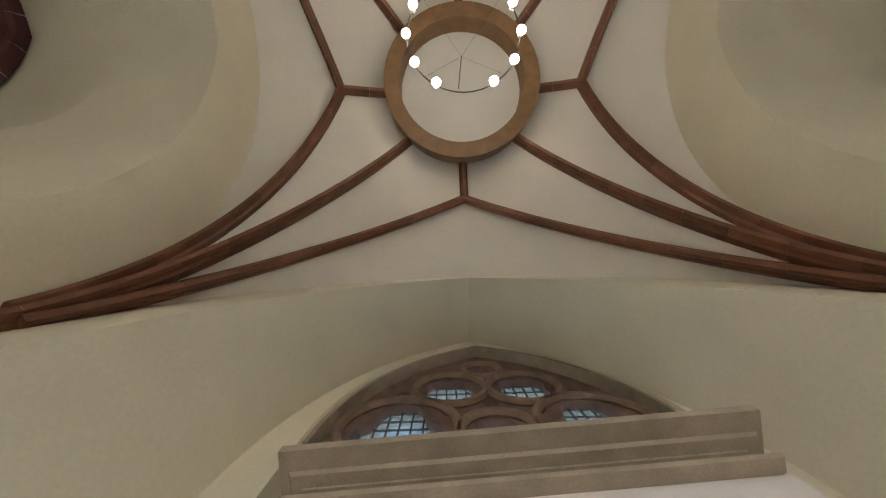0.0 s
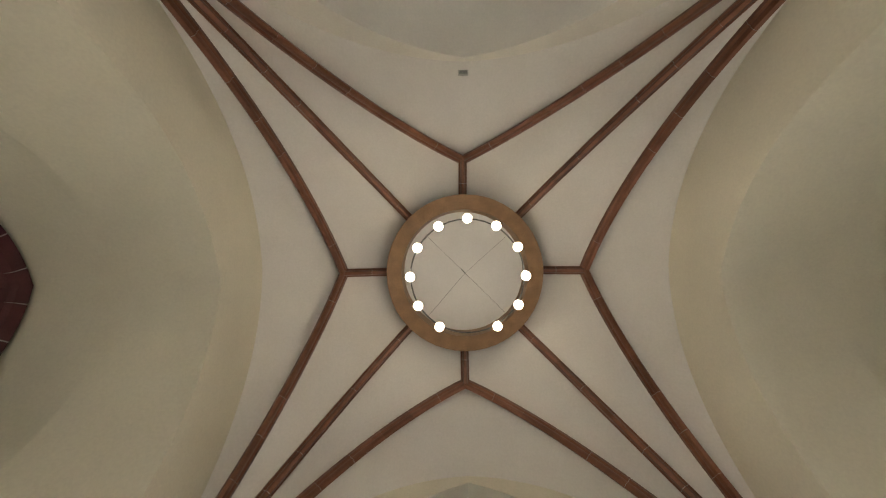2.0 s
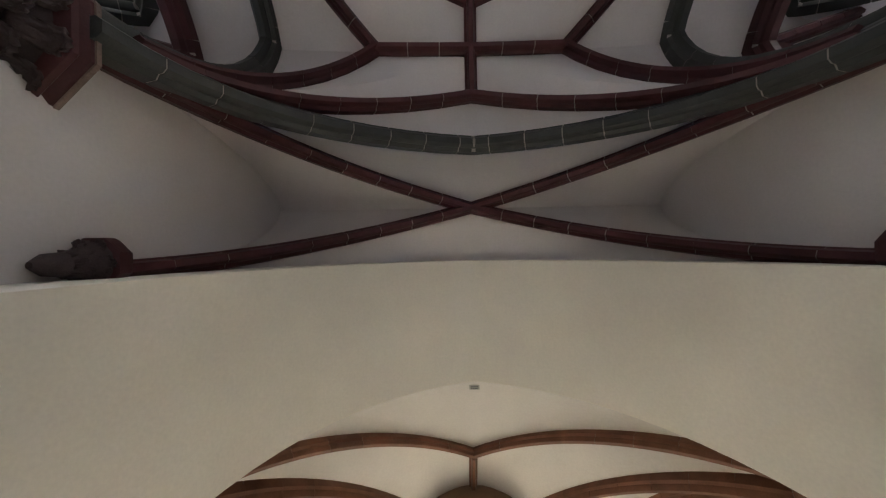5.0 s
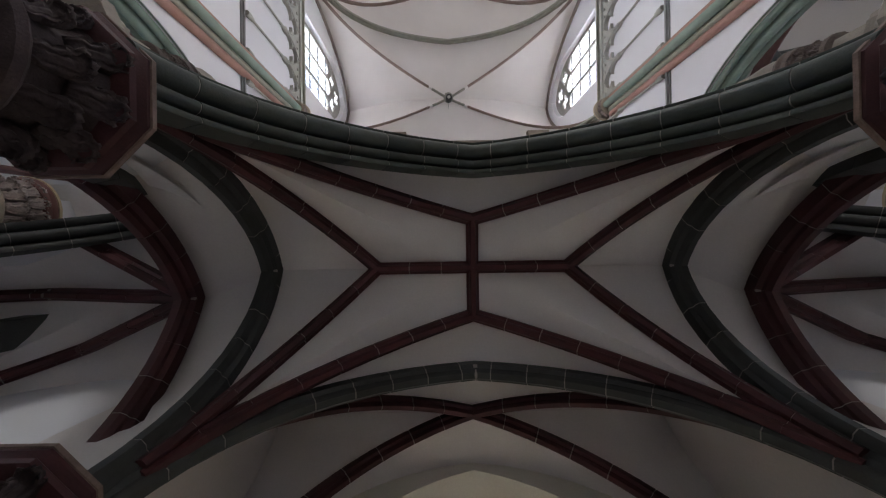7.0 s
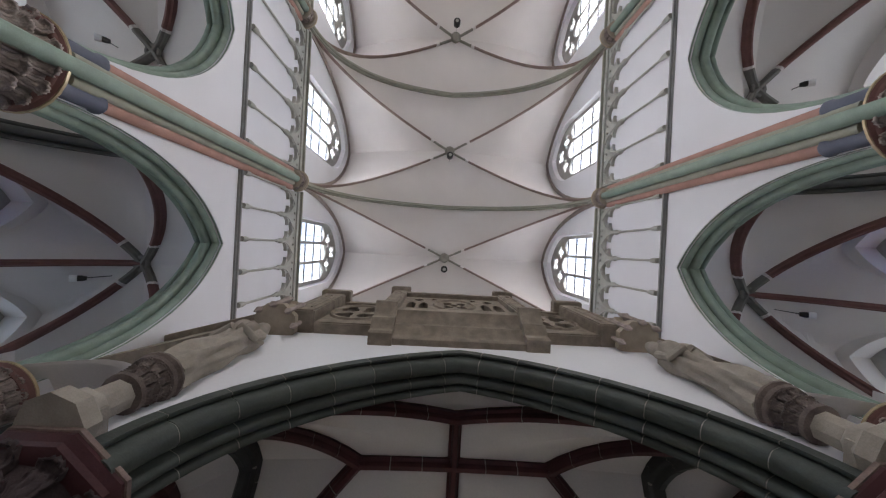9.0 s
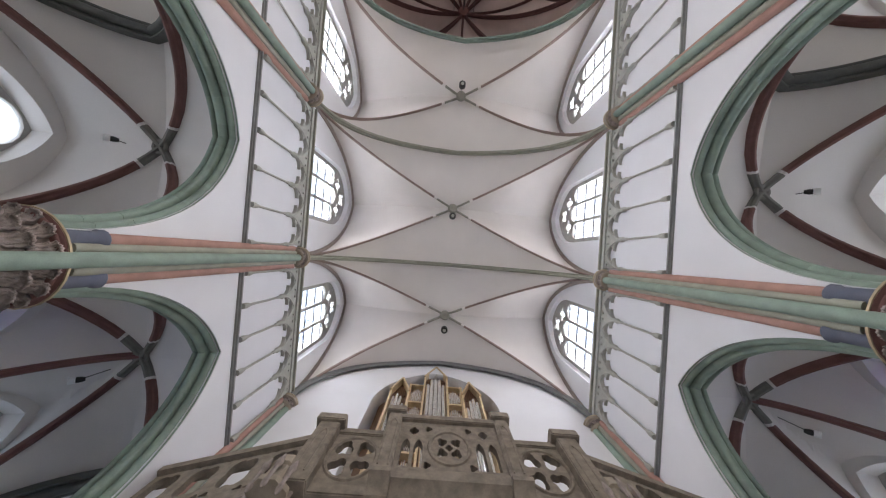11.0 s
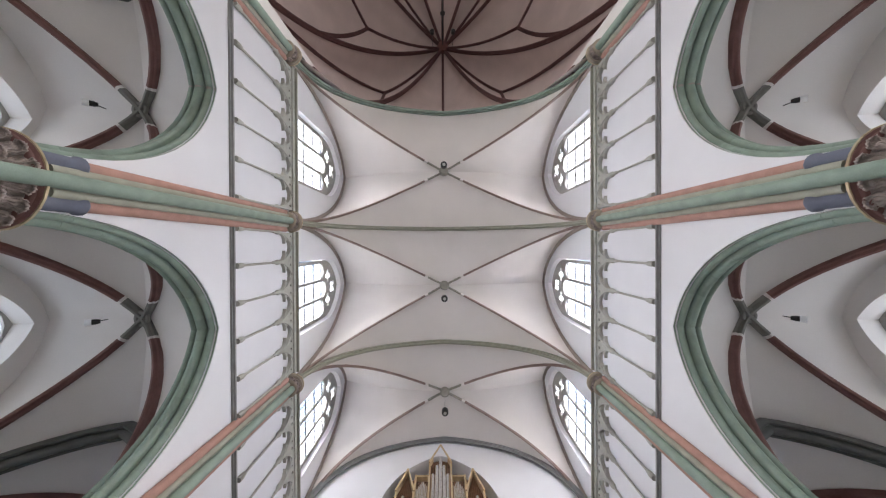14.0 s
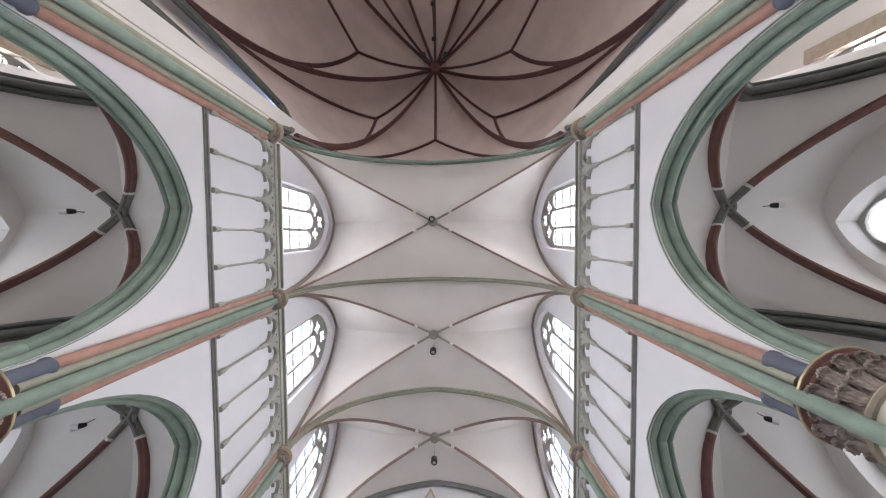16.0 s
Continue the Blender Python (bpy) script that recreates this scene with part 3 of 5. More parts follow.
# nave walls
ARCADE = [(11.68, 1.67)] + [((a + b) / 2, (b - a) / 2 - 0.36) for a, b in zip(BAYS[1:], BAYS[2:])]
arches = empty("arcade_arches", label="green painted moulded arcade arches of the nave", category="arch", kind="structure")
for side, nm in ((-1, "wall_nave_left"), (1, "wall_nave_right")):
    holes = [(c, h, CAP_Z - 0.02, CAP_Z, ARCH_R) for c, h in ARCADE]     # fuller than a plain pointed arch
    slab(nm + "_gallery", min(side * NAVE_U, side * (NAVE_U + 0.6)), max(side * NAVE_U, side * (NAVE_U + 0.6)), BAYS[0] - 1.1, 9.7, 6.45, STRING_Z, PLASTER_WHITE, "white nave wall above the gallery floor")
    wall(nm, "s", side * NAVE_U, side * 0.52, 9.7, BAYS[-1] + 0.4, CAP_Z - 0.02, STRING_Z, holes, PLASTER_WHITE, "white nave wall with pointed arcade", peak=-0.18)
    holes = [((a + b) / 2, 1.24, SILL_N, 15.7, 1.8) for a, b in zip(BAYS, BAYS[1:])]
    wall(nm + "_upper", "s", side * NAVE_U, side * 0.75, BAYS[0] - 1.1, BAYS[-1] + 0.4, STRING_Z, 19.5, holes, PLASTER_WHITE, "white upper nave wall with tall windows", back_hole=(0.95, SILL_N, 15.7, 1.72))
    for c, h in ARCADE:
        prof = moulded(((-0.43, -0.1, 0.06), (-0.27, -0.1, 0.082), (-0.1, -0.03, 0.07), (0.02, 0.02, 0.045)), 0.2)
        pts = [P(side * (NAVE_U + 0.05), s, z) for s, z in pointed(c, h + 0.02, CAP_Z, ARCH_R + 0.02, 14, -0.18)]
        rib("moulded_arch", pts, prof if side > 0 else mirrored(prof), RIB_GREEN, arches, 0.62, 0.004)
wall("wall_organ", "u", BAYS[0], -1.0, -NAVE_U, NAVE_U, 6.3, 19.5, [(-0.2, 2.12, 6.4, 12.7, 3.1)], PLASTER_WHITE, "white end wall with an arched organ niche")
slab("wall_organ_back", -3, 3, BAYS[0] - 1.6, BAYS[0] - 1.0, 6.3, 19.5, PLASTER_HALL, "dull back wall of the organ niche")

nave_ribs = empty("vault_ribs", label="painted ribs of the nave vault", category="vault rib", kind="structure")
for a, b in zip(BAYS, BAYS[1:]):
    v = Vault(0, (a + b) / 2, NAVE_U, (b - a) / 2, SPRING_N, WALL_APEX - SPRING_N, 0.0, 1.15, 12, WALL_APEX - CROWN_N)
    v.sheet("ceiling_nave", PLASTER_VAULT, "cream pink plaster nave vault")
    for su in (-1, 1):
        for s0 in (a, b):
            q = v.line(su * (NAVE_U - 0.02), s0 + (0.02 if s0 == a else -0.02), 0, v.sc)
            tot = length(q)
            rib("diagonal_rib", resample(q, 0, tot - 1.0, 22), rib_profile(0.088, 0.12), RIB_PINK, nave_ribs)
            rib("rib_joint", resample(q, tot - 1.0, tot - 0.85, 2), rib_profile(0.095, 0.125), PLASTER_VAULT, nave_ribs)
            rib("rib_end", resample(q, tot - 0.85, tot, 4), rib_profile(0.088, 0.12), STONE_BOSS, nave_ribs)
        pts = [q + Vector((-su * 0.03, 0, 0)) for q in v.edge("s", su * NAVE_U, 0.02)]
        rib("wall_rib", pts, rib_profile(0.1, 0.13), RIB_WALL, nave_ribs)
    bm = bmesh.new()
    lathe(bm, P(0, v.sc, 0), [(0.05, CROWN_N - 0.26), (0.13, CROWN_N - 0.27), (0.2, CROWN_N - 0.22), (0.22, CROWN_N - 0.1), (0.2, CROWN_N + 0.02)], 16)
    link("boss", bm, STONE_BOSS, nave_ribs)
for i, s0 in enumerate(BAYS):
    pts = [q + Vector((0, -0.12 if i == 0 else 0, 0)) for q in v.edge("u", v.sc - v.hs, 0.02)]
    pts = [Vector((q.x, -s0 + (-0.12 if i == 0 else 0), q.z)) for q in pts]
    rib("transverse_rib", pts, moulded(((-0.075, -0.1, 0.035), (0.0, -0.17, 0.04), (0.075, -0.1, 0.035)), 0.03) if i else rib_profile(0.17, 0.18), STONE_GREY if i == 0 else RIB_OLIVE if i < 3 else RIB_GREEN, nave_ribs)

# aisles
aisle_ribs = empty("vault_ribs", label="maroon painted ribs of the aisle vaults", category="vault rib", kind="structure")
AZ0, ACR = 5.3, 10.0
ABAYS = (5.15, 8.45) + BAYS[1:]
AISLE_WINDOWS = [(9.77, 1.15), (12.38, 1.15), ((BAYS[1] + BAYS[2]) / 2, 1.35), ((BAYS[2] + BAYS[3]) / 2 - 0.4, 1.35)]


for side in (-1, 1):
    for a, b in zip(ABAYS, ABAYS[1:]):
        v = Vault(side * (AU0 + AU1) / 2, (a + b) / 2, (AU1 - AU0) / 2, (b - a) / 2, AZ0, ACR - AZ0 - 0.3, 0.3, 1.15, split=side if a == ABAYS[1] else 0)
        v.sheet("ceiling_aisle", PLASTER_AISLE, "pale plaster side aisle vault")
        for u0 in (AU0, AU1):
            for s0 in (a, b):
                q = v.line(side * (u0 + (0.02 if u0 == AU0 else -0.02)), s0 + (0.02 if s0 == a else -0.02), v.uc, v.sc)
                tot = length(q)
                rib("diagonal_rib", resample(q, 0, tot - 0.7, 18), rib_profile(0.155, 0.17), RIB_MAROON, aisle_ribs)
                rib("rib_joint", resample(q, tot - 0.7, tot - 0.62, 2), rib_profile(0.162, 0.175), PLASTER_AISLE, aisle_ribs)
                rib("rib_end", resample(q, tot - 0.62, tot, 4), rib_profile(0.155, 0.17), STONE_AISLE, aisle_ribs)
        if a == ABAYS[1]:
            rib("ridge_rib", v.line(side * (AU1 - 0.02), v.sc, v.uc, v.sc), rib_profile(0.15, 0.17), RIB_MAROON, aisle_ribs)
        bm = bmesh.new()
        bc = [P(v.uc + 0.15 * math.cos(2 * math.pi * k / 20), v.sc + 0.15 * math.sin(2 * math.pi * k / 20), ACR - 0.12) for k in range(20)]
        sweep(bm, bc, ring_of(None, 0.055), lambda i: bc[i] - P(v.uc, v.sc, ACR - 0.12), True)
        link("boss", bm, STONE_AISLE, aisle_ribs)
    for s0 in ABAYS[1:]:
        pts = [P(side * u, s0, z) for u, z in pointed((AU0 + AU1) / 2, (AU1 - AU0) / 2 - 0.04, AZ0, ACR - AZ0 - 0.56, 14, -0.28)]
        rib("transverse_arch", pts, moulded(((-0.15, -0.04, 0.06), (0.0, -0.12, 0.085), (0.15, -0.04, 0.06)), 0.14), RIB_AISLE, aisle_ribs)
    holes = [(c, h, 3.2, 6.75, 2.65) for c, h in AISLE_WINDOWS]
    wall("wall_aisle", "s", side * AU1, side * 0.95, 4.6, BAYS[-1] + 0.4, 0, 10.6, holes, PLASTER_AISLE, "pale aisle wall with pointed windows", back_hole=(0.92, 3.4, 6.75, 2.45), peak=-0.22)
    wall("wall_aisle_end", "u", ABAYS[0] + 0.01, -0.5, min(side * 4.4, side * (AU1 + 1)), max(side * 4.4, side * (AU1 + 1)), 0, 10.6, [], PLASTER_AISLE, "plain pale aisle end wall")

# crossing: an eight-sided star vault
DOME_R = 16.5
CS = BAYS[-1] + 9.8
CORNERS = [Vector(c) for c in ((-4.7, -9.7), (4.7, -9.7), (8.5, -4.9), (8.5, 4.9), (4.7, 9.7), (-4.7, 9.7), (-8.5, 4.9), (-8.5, -4.9))]     # the first side faces the nave
RC8 = CORNERS[0].length
zc8 = arc(RC8, DOME_R)
p8 = Vault(0, 0, 1, 1, 0, 1).p


def sector(x, y):
    """How far out (0 to 1 at the wall) and how far from the middle of its side (0 to 1 at a corner) a place in the crossing lies."""
    best = (0.0, 0.0)
    for j in range(8):
        p, q = CORNERS[j], CORNERS[(j + 1) % 8]
        d = q - p
        det = x * d.y - y * d.x
        if abs(det) < 1e-9:
            continue
        t = (y * p.x - x * p.y) / det
        k = (x * d.y - y * d.x) / (p.x * d.y - p.y * d.x)
        if -1e-6 <= t <= 1 + 1e-6 and k > 0:
            best = (k, abs(2 * t - 1))
    return best


def dome(u, s):
    k, w = sector(u, s - CS)
    k, w = min(1.0, k), min(1.0, w)
    a = SPRING_N + zc8(k * RC8)
    b = CROWN_N - 0.1 + (SPRING_N + DOME_R - CROWN_N + 0.1) * math.sqrt(max(0, 1 - k * k * 0.999)) ** 0.9
    return a + (b - a) * p8(w) if b > a else a


bm = bmesh.new()
rows8 = []
for i in range(15):
    k = math.sin(math.pi / 2 * i / 14)
    row = []
    for j in range(8 * 12):
        p = CORNERS[j // 12].lerp(CORNERS[(j // 12 + 1) % 8], (j % 12) / 12) * max(0.002, k)
        row.append(bm.verts.new(P(p.x, CS + p.y, dome(p.x, CS + p.y))))
    rows8.append(row)
for a, b in zip(rows8, rows8[1:]):
    for j in range(96):
        bm.faces.new((a[j], a[(j + 1) % 96], b[(j + 1) % 96], b[j]))
bm.faces.new(rows8[0])
tagged(link("ceiling_crossing", bm, PLASTER_CROSS), label="dull brown plaster star vault over the crossing", category="vault", kind="structure")
cribs = empty("vault_ribs", label="dark brown ribs of the crossing star vault", category="vault rib", kind="structure")


def dome_line(u0, s0, u1, s1, n=18):
    return [P(u0 + (u1 - u0) * t, s0 + (s1 - s0) * t, dome(u0 + (u1 - u0) * t, s0 + (s1 - s0) * t)) for t in ((k / n) ** 1.8 for k in range(n + 1))]


FK = 0.64


def fork(j):
    return (CORNERS[j % 8] + CORNERS[(j + 1) % 8]) * 0.5 * FK


for j in range(8):
    e0, e1 = CORNERS[j], CORNERS[(j + 1) % 8]
    cu, cs = e1.x * 0.995, CS + e1.y * 0.995
    rib("main_rib", dome_line(cu, cs, 0, CS, 24), rib_profile(0.2, 0.24), RIB_CROSS, cribs)
    for m in (fork(j), fork(j + 1)):
        rib("branch_rib", dome_line(cu, cs, m.x, CS + m.y, 20), rib_profile(0.18, 0.2), RIB_CROSS, cribs)
    rib("link_rib", dome_line(fork(j).x, CS + fork(j).y, 0, CS, 14), rib_profile(0.18, 0.2), RIB_CROSS, cribs)
    # sides of the crossing
    side_pts = [P(*(e0.lerp(e1, x) + Vector((0, CS))), z) for x, z in pointed(0.5, 0.49, SPRING_N, CROWN_N - SPRING_N - 0.15, 16)]
    if j:
        rib("side_arch", side_pts, rib_profile(0.3, 0.3), RIB_AISLE, cribs)
        out = [P(*((e0.lerp(e1, x)) * 1.06 + Vector((0, CS))), z) for x, z in pointed(0.5, 0.42, 9.5, 6.2, 14)]
        rib("side_arch", out, rib_profile(0.25, 0.25), RIB_AISLE, cribs)
        bm = bmesh.new()
        q = []
        for x, z in pointed(0.5, 0.44, 9.5, 6.2, 14):
            p2 = e0.lerp(e1, x) * 1.05 + Vector((0, CS))
            q.append((bm.verts.new(P(p2.x, p2.y, z)), bm.verts.new(P(p2.x, p2.y, 18.4))))
        for x0, x1 in [q for q in ((0.0, 0.06), (0.94, 1.0)) if e0.lerp(e1, q[0]).y > -9.2]:
            p2, p3 = (e0.lerp(e1, x) * 1.05 + Vector((0, CS)) for x in (x0, x1))
            bm.faces.new([bm.verts.new(P(p.x, p.y, z)) for p, z in ((p2, 0), (p3, 0), (p3, 18.4), (p2, 18.4))])
        for a, b in zip(q, q[1:]):
            bm.faces.new((a[0], b[0], b[1], a[1]))
        tagged(link("wall_crossing", bm, PLASTER_VAULT), label="pale crossing wall above an arch", category="wall", kind="structure")
bm = bmesh.new()
lathe(bm, P(0, CS, 0), [(0.15, SPRING_N + DOME_R - 0.5), (0.4, SPRING_N + DOME_R - 0.4), (0.5, SPRING_N + DOME_R + 0.1)], 16)
link("boss", bm, RIB_MAROON, cribs)
# outer shell that closes the transepts and the choir
wall("wall_transept", "s", -15.4, -0.6, 23.2, CS + 17, 0, 22, [(26.8, 0.8, 8.5, 14.4, 1.0)], PLASTER_AISLE, "plain pale transept wall")
wall("wall_transept", "s", 15.4, 0.6, 23.2, CS + 17, 0, 22, [(26.8, 0.8, 8.5, 14.4, 1.0)], PLASTER_AISLE, "plain pale transept wall")
# the opening is added, out of view, for the choir fill lamp
wall("wall_choir", "u", CS + 17, 0.6, -22.6, 22.6, 0, 22, [(0, 4, 5, 11, 3)], PLASTER_AISLE, "plain pale choir wall")
for side in (-1, 1):
    wall("wall_transept_west", "u", BAYS[-1] + 0.45, 0.3, min(side * 5.72, side * 16), max(side * 5.72, side * 16), 0, 22, [(side * 7.95, 2.15, 0, 6.5, 5.0)], PLASTER_AISLE, "pale transept wall with arches")
bm = bmesh.new()
o8 = [[bm.verts.new(P(R * math.cos(a), CS + R * math.sin(a), 18.6)) for a in (math.atan2(c.y, c.x) for c in CORNERS)] for R in (RC8 * 1.04, 30)]
for j in range(1, 8):
    bm.faces.new((o8[0][j], o8[0][(j + 1) % 8], o8[1][(j + 1) % 8], o8[1][j]))
tagged(link("ceiling_transept", bm, PLASTER_AISLE), label="pale plain transept ceiling", category="ceiling", kind="structure")

for side in (-1, 1):
    slab("wall_crossing_pier", min(side * 4.92, side * 5.75), max(side * 4.92, side * 5.75), BAYS[-1] + 0.41, BAYS[-1] + 0.44, 0, 20, PLASTER_VAULT, "narrow pale wall at the crossing pier")
    slab("wall_crossing_pier", min(side * 5.06, side * 5.8), max(side * 5.06, side * 5.8), BAYS[-1] + 0.61, BAYS[-1] + 1.1, 0, 20, PLASTER_AISLE, "narrow pale wall at the crossing pier")
    slab("wall_crossing_pier", min(side * 5.1, side * 5.7), max(side * 5.1, side * 5.7), BAYS[-1] + 0.45, BAYS[-1] + 0.6, 0, 20, PLASTER_VAULT, "narrow pale wall at the crossing pier")


# ---- windows ----
def strip(bm, place, a0, a1, b0, b1, mid=0.0, d=0.012):
    v = [bm.verts.new(place(a, b, e)) for e in (mid - d, mid + d) for a, b in ((a0, b0), (a1, b0), (a1, b1), (a0, b1))]
    for f in ((0, 1, 2, 3), (4, 5, 6, 7), (0, 1, 5, 4), (1, 2, 6, 5), (2, 3, 7, 6), (3, 0, 4, 7)):
        bm.faces.new([v[i] for i in f])


wcount = 0


def tracery_window(side, c, u, half, sill, spring, rise, material, label, panes=GLASS, deep=0.1, nz=3, stained=False, trefoil=False):
    """Three lights with foiled circles above, in a wall along the nave."""
    global wcount
    wcount += 1
    place = lambda a, b, d: P(side * (u + d), a, b)
    w = empty("window_%d" % wcount, place(c, sill, 0), label=label, category="window", kind="structure")
    inv = Matrix.Translation(-w.location)
    lw = half * 0.27
    holes = [lancet(c + k * half * 0.62, lw, sill + 0.06, spring - 0.35 + (0.25 if k == 0 else 0), half * 0.36, 5) for k in (-1, 0, 1)]
    top = spring + rise
    rq = half * 0.2
    holes += [foil(c, spring + rise * 0.62, 4, rq * 0.86, rq * 0.5, math.pi / 4)] + [foil(c + e * half * 0.43, spring + rise * 0.3, 4, rq * 0.8, rq * 0.44) for e in (-1, 1)]
    if trefoil:
        holes = [lancet(c + k * half * 0.46, half * 0.38, sill + 0.06, spring - 0.3, half * 0.5, 5) for k in (-1, 1)]
        holes.append(foil(c, spring + rise * 0.55, 3, half * 0.33, half * 0.36, math.pi / 2, 9))
    bm = bmesh.new()
    pierced(bm, lancet(c, half, sill - 0.02, spring, rise, 10), holes, place, deep)
    o = part("tracery", bm, material, w)
    o.matrix_parent_inverse = inv
    bm = bmesh.new()
    loop = lancet(c, half * 0.97, sill, spring, rise * 0.97, 10)
    for d in (deep * 0.5, deep * 0.5 + 0.006):
        bm.faces.new([bm.verts.new(place(a, b, d)) for a, b in loop])
    o = part("pane", bm, panes, w)
    o.matrix_parent_inverse = inv
    o.visible_shadow = False
    if stained:
        rnd = random.Random(7 + int(c))
        top_of = arc(half * 0.96, rise * 0.95)
        for m, lim in ((GLASS_BLUE, 0.42), (GLASS_RED, 0.2), (GLASS_GREEN, 0.25)):
            bm = bmesh.new()
            for ix in range(-9, 9):
                for iz in range(30):
                    a, b = c + ix * half / 9, spring - 1.6 + iz * 0.13
                    if b + 0.13 < spring + min(top_of(a - c), top_of(a + half / 9 - c)) and rnd.random() < lim:
                        d = deep * 0.5 - 0.004 - 0.002 * lim * 10
                        bm.faces.new([bm.verts.new(place(a + x * half / 9 + rnd.uniform(-0.02, 0.02), b + z * 0.13 + rnd.uniform(-0.02, 0.02), d)) for x, z in ((0, 0), (1, 0), (1, 1), (0, 1))])
            o = part("stained_glass", bm, m, w)
            o.matrix_parent_inverse = inv
            o.visible_shadow = False
    bm = bmesh.new()
    for k in (-1, 0, 1) if not trefoil else ():
        for i in range(1, nz + 1):
            z = sill + 0.1 + (spring - 0.3 - sill) * i / nz
            strip(bm, place, c + k * half * 0.62 - lw, c + k * half * 0.62 + lw, z - 0.019, z + 0.019, deep * 0.5 - 0.01, 0.02)
        for x in (-0.33, 0.33):
            q = c + k * half * 0.62 + x * lw
            strip(bm, place, q - 0.009, q + 0.009, sill + 0.06, spring - 0.1, deep * 0.5 - 0.006, 0.01)
    if trefoil:
        for i in range(1, 13):
            z = sill + (spring + rise * 0.7 - sill) * i / 13
            w2 = half * (0.84 if z < spring else 0.5)
            strip(bm, place, c - w2, c + w2, z - 0.012, z + 0.012, deep * 0.5 - 0.012, 0.01)
        for i in (-2, -1, 0, 1, 2):
            strip(bm, place, c + i * half * 0.23 - 0.01, c + i * half * 0.23 + 0.01, sill + 0.06, spring + rise * 0.6, deep * 0.5 - 0.012, 0.01)
    o = part("lead_bars", bm, LEAD, w)
    o.matrix_parent_inverse = inv
    return w


for side in (-1, 1):
    for a, b in zip(BAYS, BAYS[1:]):
        tracery_window(side, (a + b) / 2, NAVE_U + 0.17, 1.2, SILL_N, 15.7, 1.74, TRACERY_GREY, "tall leaded window with pale stone tracery")
    for c, h in AISLE_WINDOWS:
        tracery_window(side, c, AU1 + 0.4, h + 0.07, 3.3, 6.75, 2.62, TRACERY_GREY, "aisle window with coloured glass and dark tracery" if 10 < c < 13 else "pale aisle window with dark stone tracery", stained=10 < c < 13, trefoil=True)

for side in (-1, 1):
    tracery_window(side, 26.8, 15.6, 0.78, 8.5, 14.4, 1.0, STONE_GREY, "tall leaded transept window in a brown stone jamb", nz=9)
    jamb = empty("window_jamb", (0, 0, 0), label="broad brown stone jamb of the transept window", category="window jamb", kind="structure")
    for k in (-1, 1):
        bm = bmesh.new()
        box(bm, min(side * 15.25, side * 15.7), max(side * 15.25, side * 15.7), 26.8 + min(k * 0.79, k * 1.35), 26.8 + max(k * 0.79, k * 1.35), 8.4, 15.6)
        part("jamb_stone", bm, STONE_BEIGE, jamb)

# tower window
tw = empty("window_tower", P(0.1, W0 - 1.2, 2.5), label="pointed window with dark brown tracery and leaded glass", category="window", kind="structure")
place = lambda a, b, d: P(0.1 + a, W0 - 1.12 - d, b)
half, sill, spring, rise = 1.42, 2.5, 3.9, 2.25
holes = [foil(su * 0.82, 4.32, 3, 0.22, 0.22, math.pi / 2) for su in (-1, 1)] + [foil(0.0, 4.24, 6, 0.11, 0.1)]
holes += [foil(su * 0.38, 5.05, 4, 0.14, 0.15, math.pi / 4) for su in (-1, 1)] + [foil(0, 5.55, 3, 0.08, 0.09, math.pi / 2)]
holes += [foil(0, 4.72, 3, 0.035, 0.05, -math.pi / 2), foil(0, 5.33, 3, 0.03, 0.035, -math.pi / 2)] + [foil(su * 0.42, 4.58, 3, 0.03, 0.04, math.pi / 6) for su in (-1, 1)]
holes += [foil(su * 0.86, 4.98, 3, 0.03, 0.045, math.pi / 2) for su in (-1, 1)]
holes += [[(c - 0.32, 2.6), (c + 0.32, 2.6), (c + 0.32, 3.7), (c - 0.32, 3.7)] for c in (-0.82, 0, 0.82)]
bm = bmesh.new()
pierced(bm, lancet(0, half, sill, spring, rise, 10), holes, place, 0.2)
o = part("tracery", bm, TRACERY_SHADED, tw)
o.matrix_parent_inverse = Matrix.Translation(-tw.location)
for ca, cb, r in ((-0.82, 4.3, 0.5), (0.82, 4.3, 0.5), (0, 4.2, 0.32), (-0.38, 5.05, 0.37), (0.38, 5.05, 0.37), (0, 5.57, 0.22)):
    bm = bmesh.new()
    c = [place(ca + r * math.cos(2 * math.pi * k / 28), cb + r * math.sin(2 * math.pi * k / 28), -0.02) for k in range(28)]
    mid = place(ca, cb, -0.02)
    sweep(bm, c, ring_of(None, 0.045), lambda i: c[i] - mid, True)
    o = part("tracery_ring", bm, TRACERY_LIT, tw)
    o.matrix_parent_inverse = Matrix.Translation(-tw.location)
bm = bmesh.new()
for d in (0.085, 0.091):
    bm.faces.new([bm.verts.new(place(a, b, d)) for a, b in lancet(0, half * 0.97, sill, spring, rise * 0.97, 10)])
o = part("pane", bm, GLASS_TOWER, tw)
o.visible_shadow = False
o.matrix_parent_inverse = Matrix.Translation(-tw.location)
bm = bmesh.new()
room = arc(half * 0.95, rise * 0.95)
for k in range(-12, 13):
    strip(bm, place, k * 0.105 - 0.007, k * 0.105 + 0.007, sill, spring + room(k * 0.105), 0.078, 0.008)
for k in range(24):
    z = 2.62 + k * 0.14
    w = max([x * 0.05 for x in range(28) if z < spring or spring + room(x * 0.05) > z] or [0])
    strip(bm, place, -w, w, z - 0.004, z + 0.004, 0.078, 0.008)
o = part("lead_bars", bm, LEAD, tw)
o.matrix_parent_inverse = Matrix.Translation(-tw.location)
pts = [place(a, b, -0.04) for a, b in pointed(0, half + 0.04, spring, rise + 0.04)]
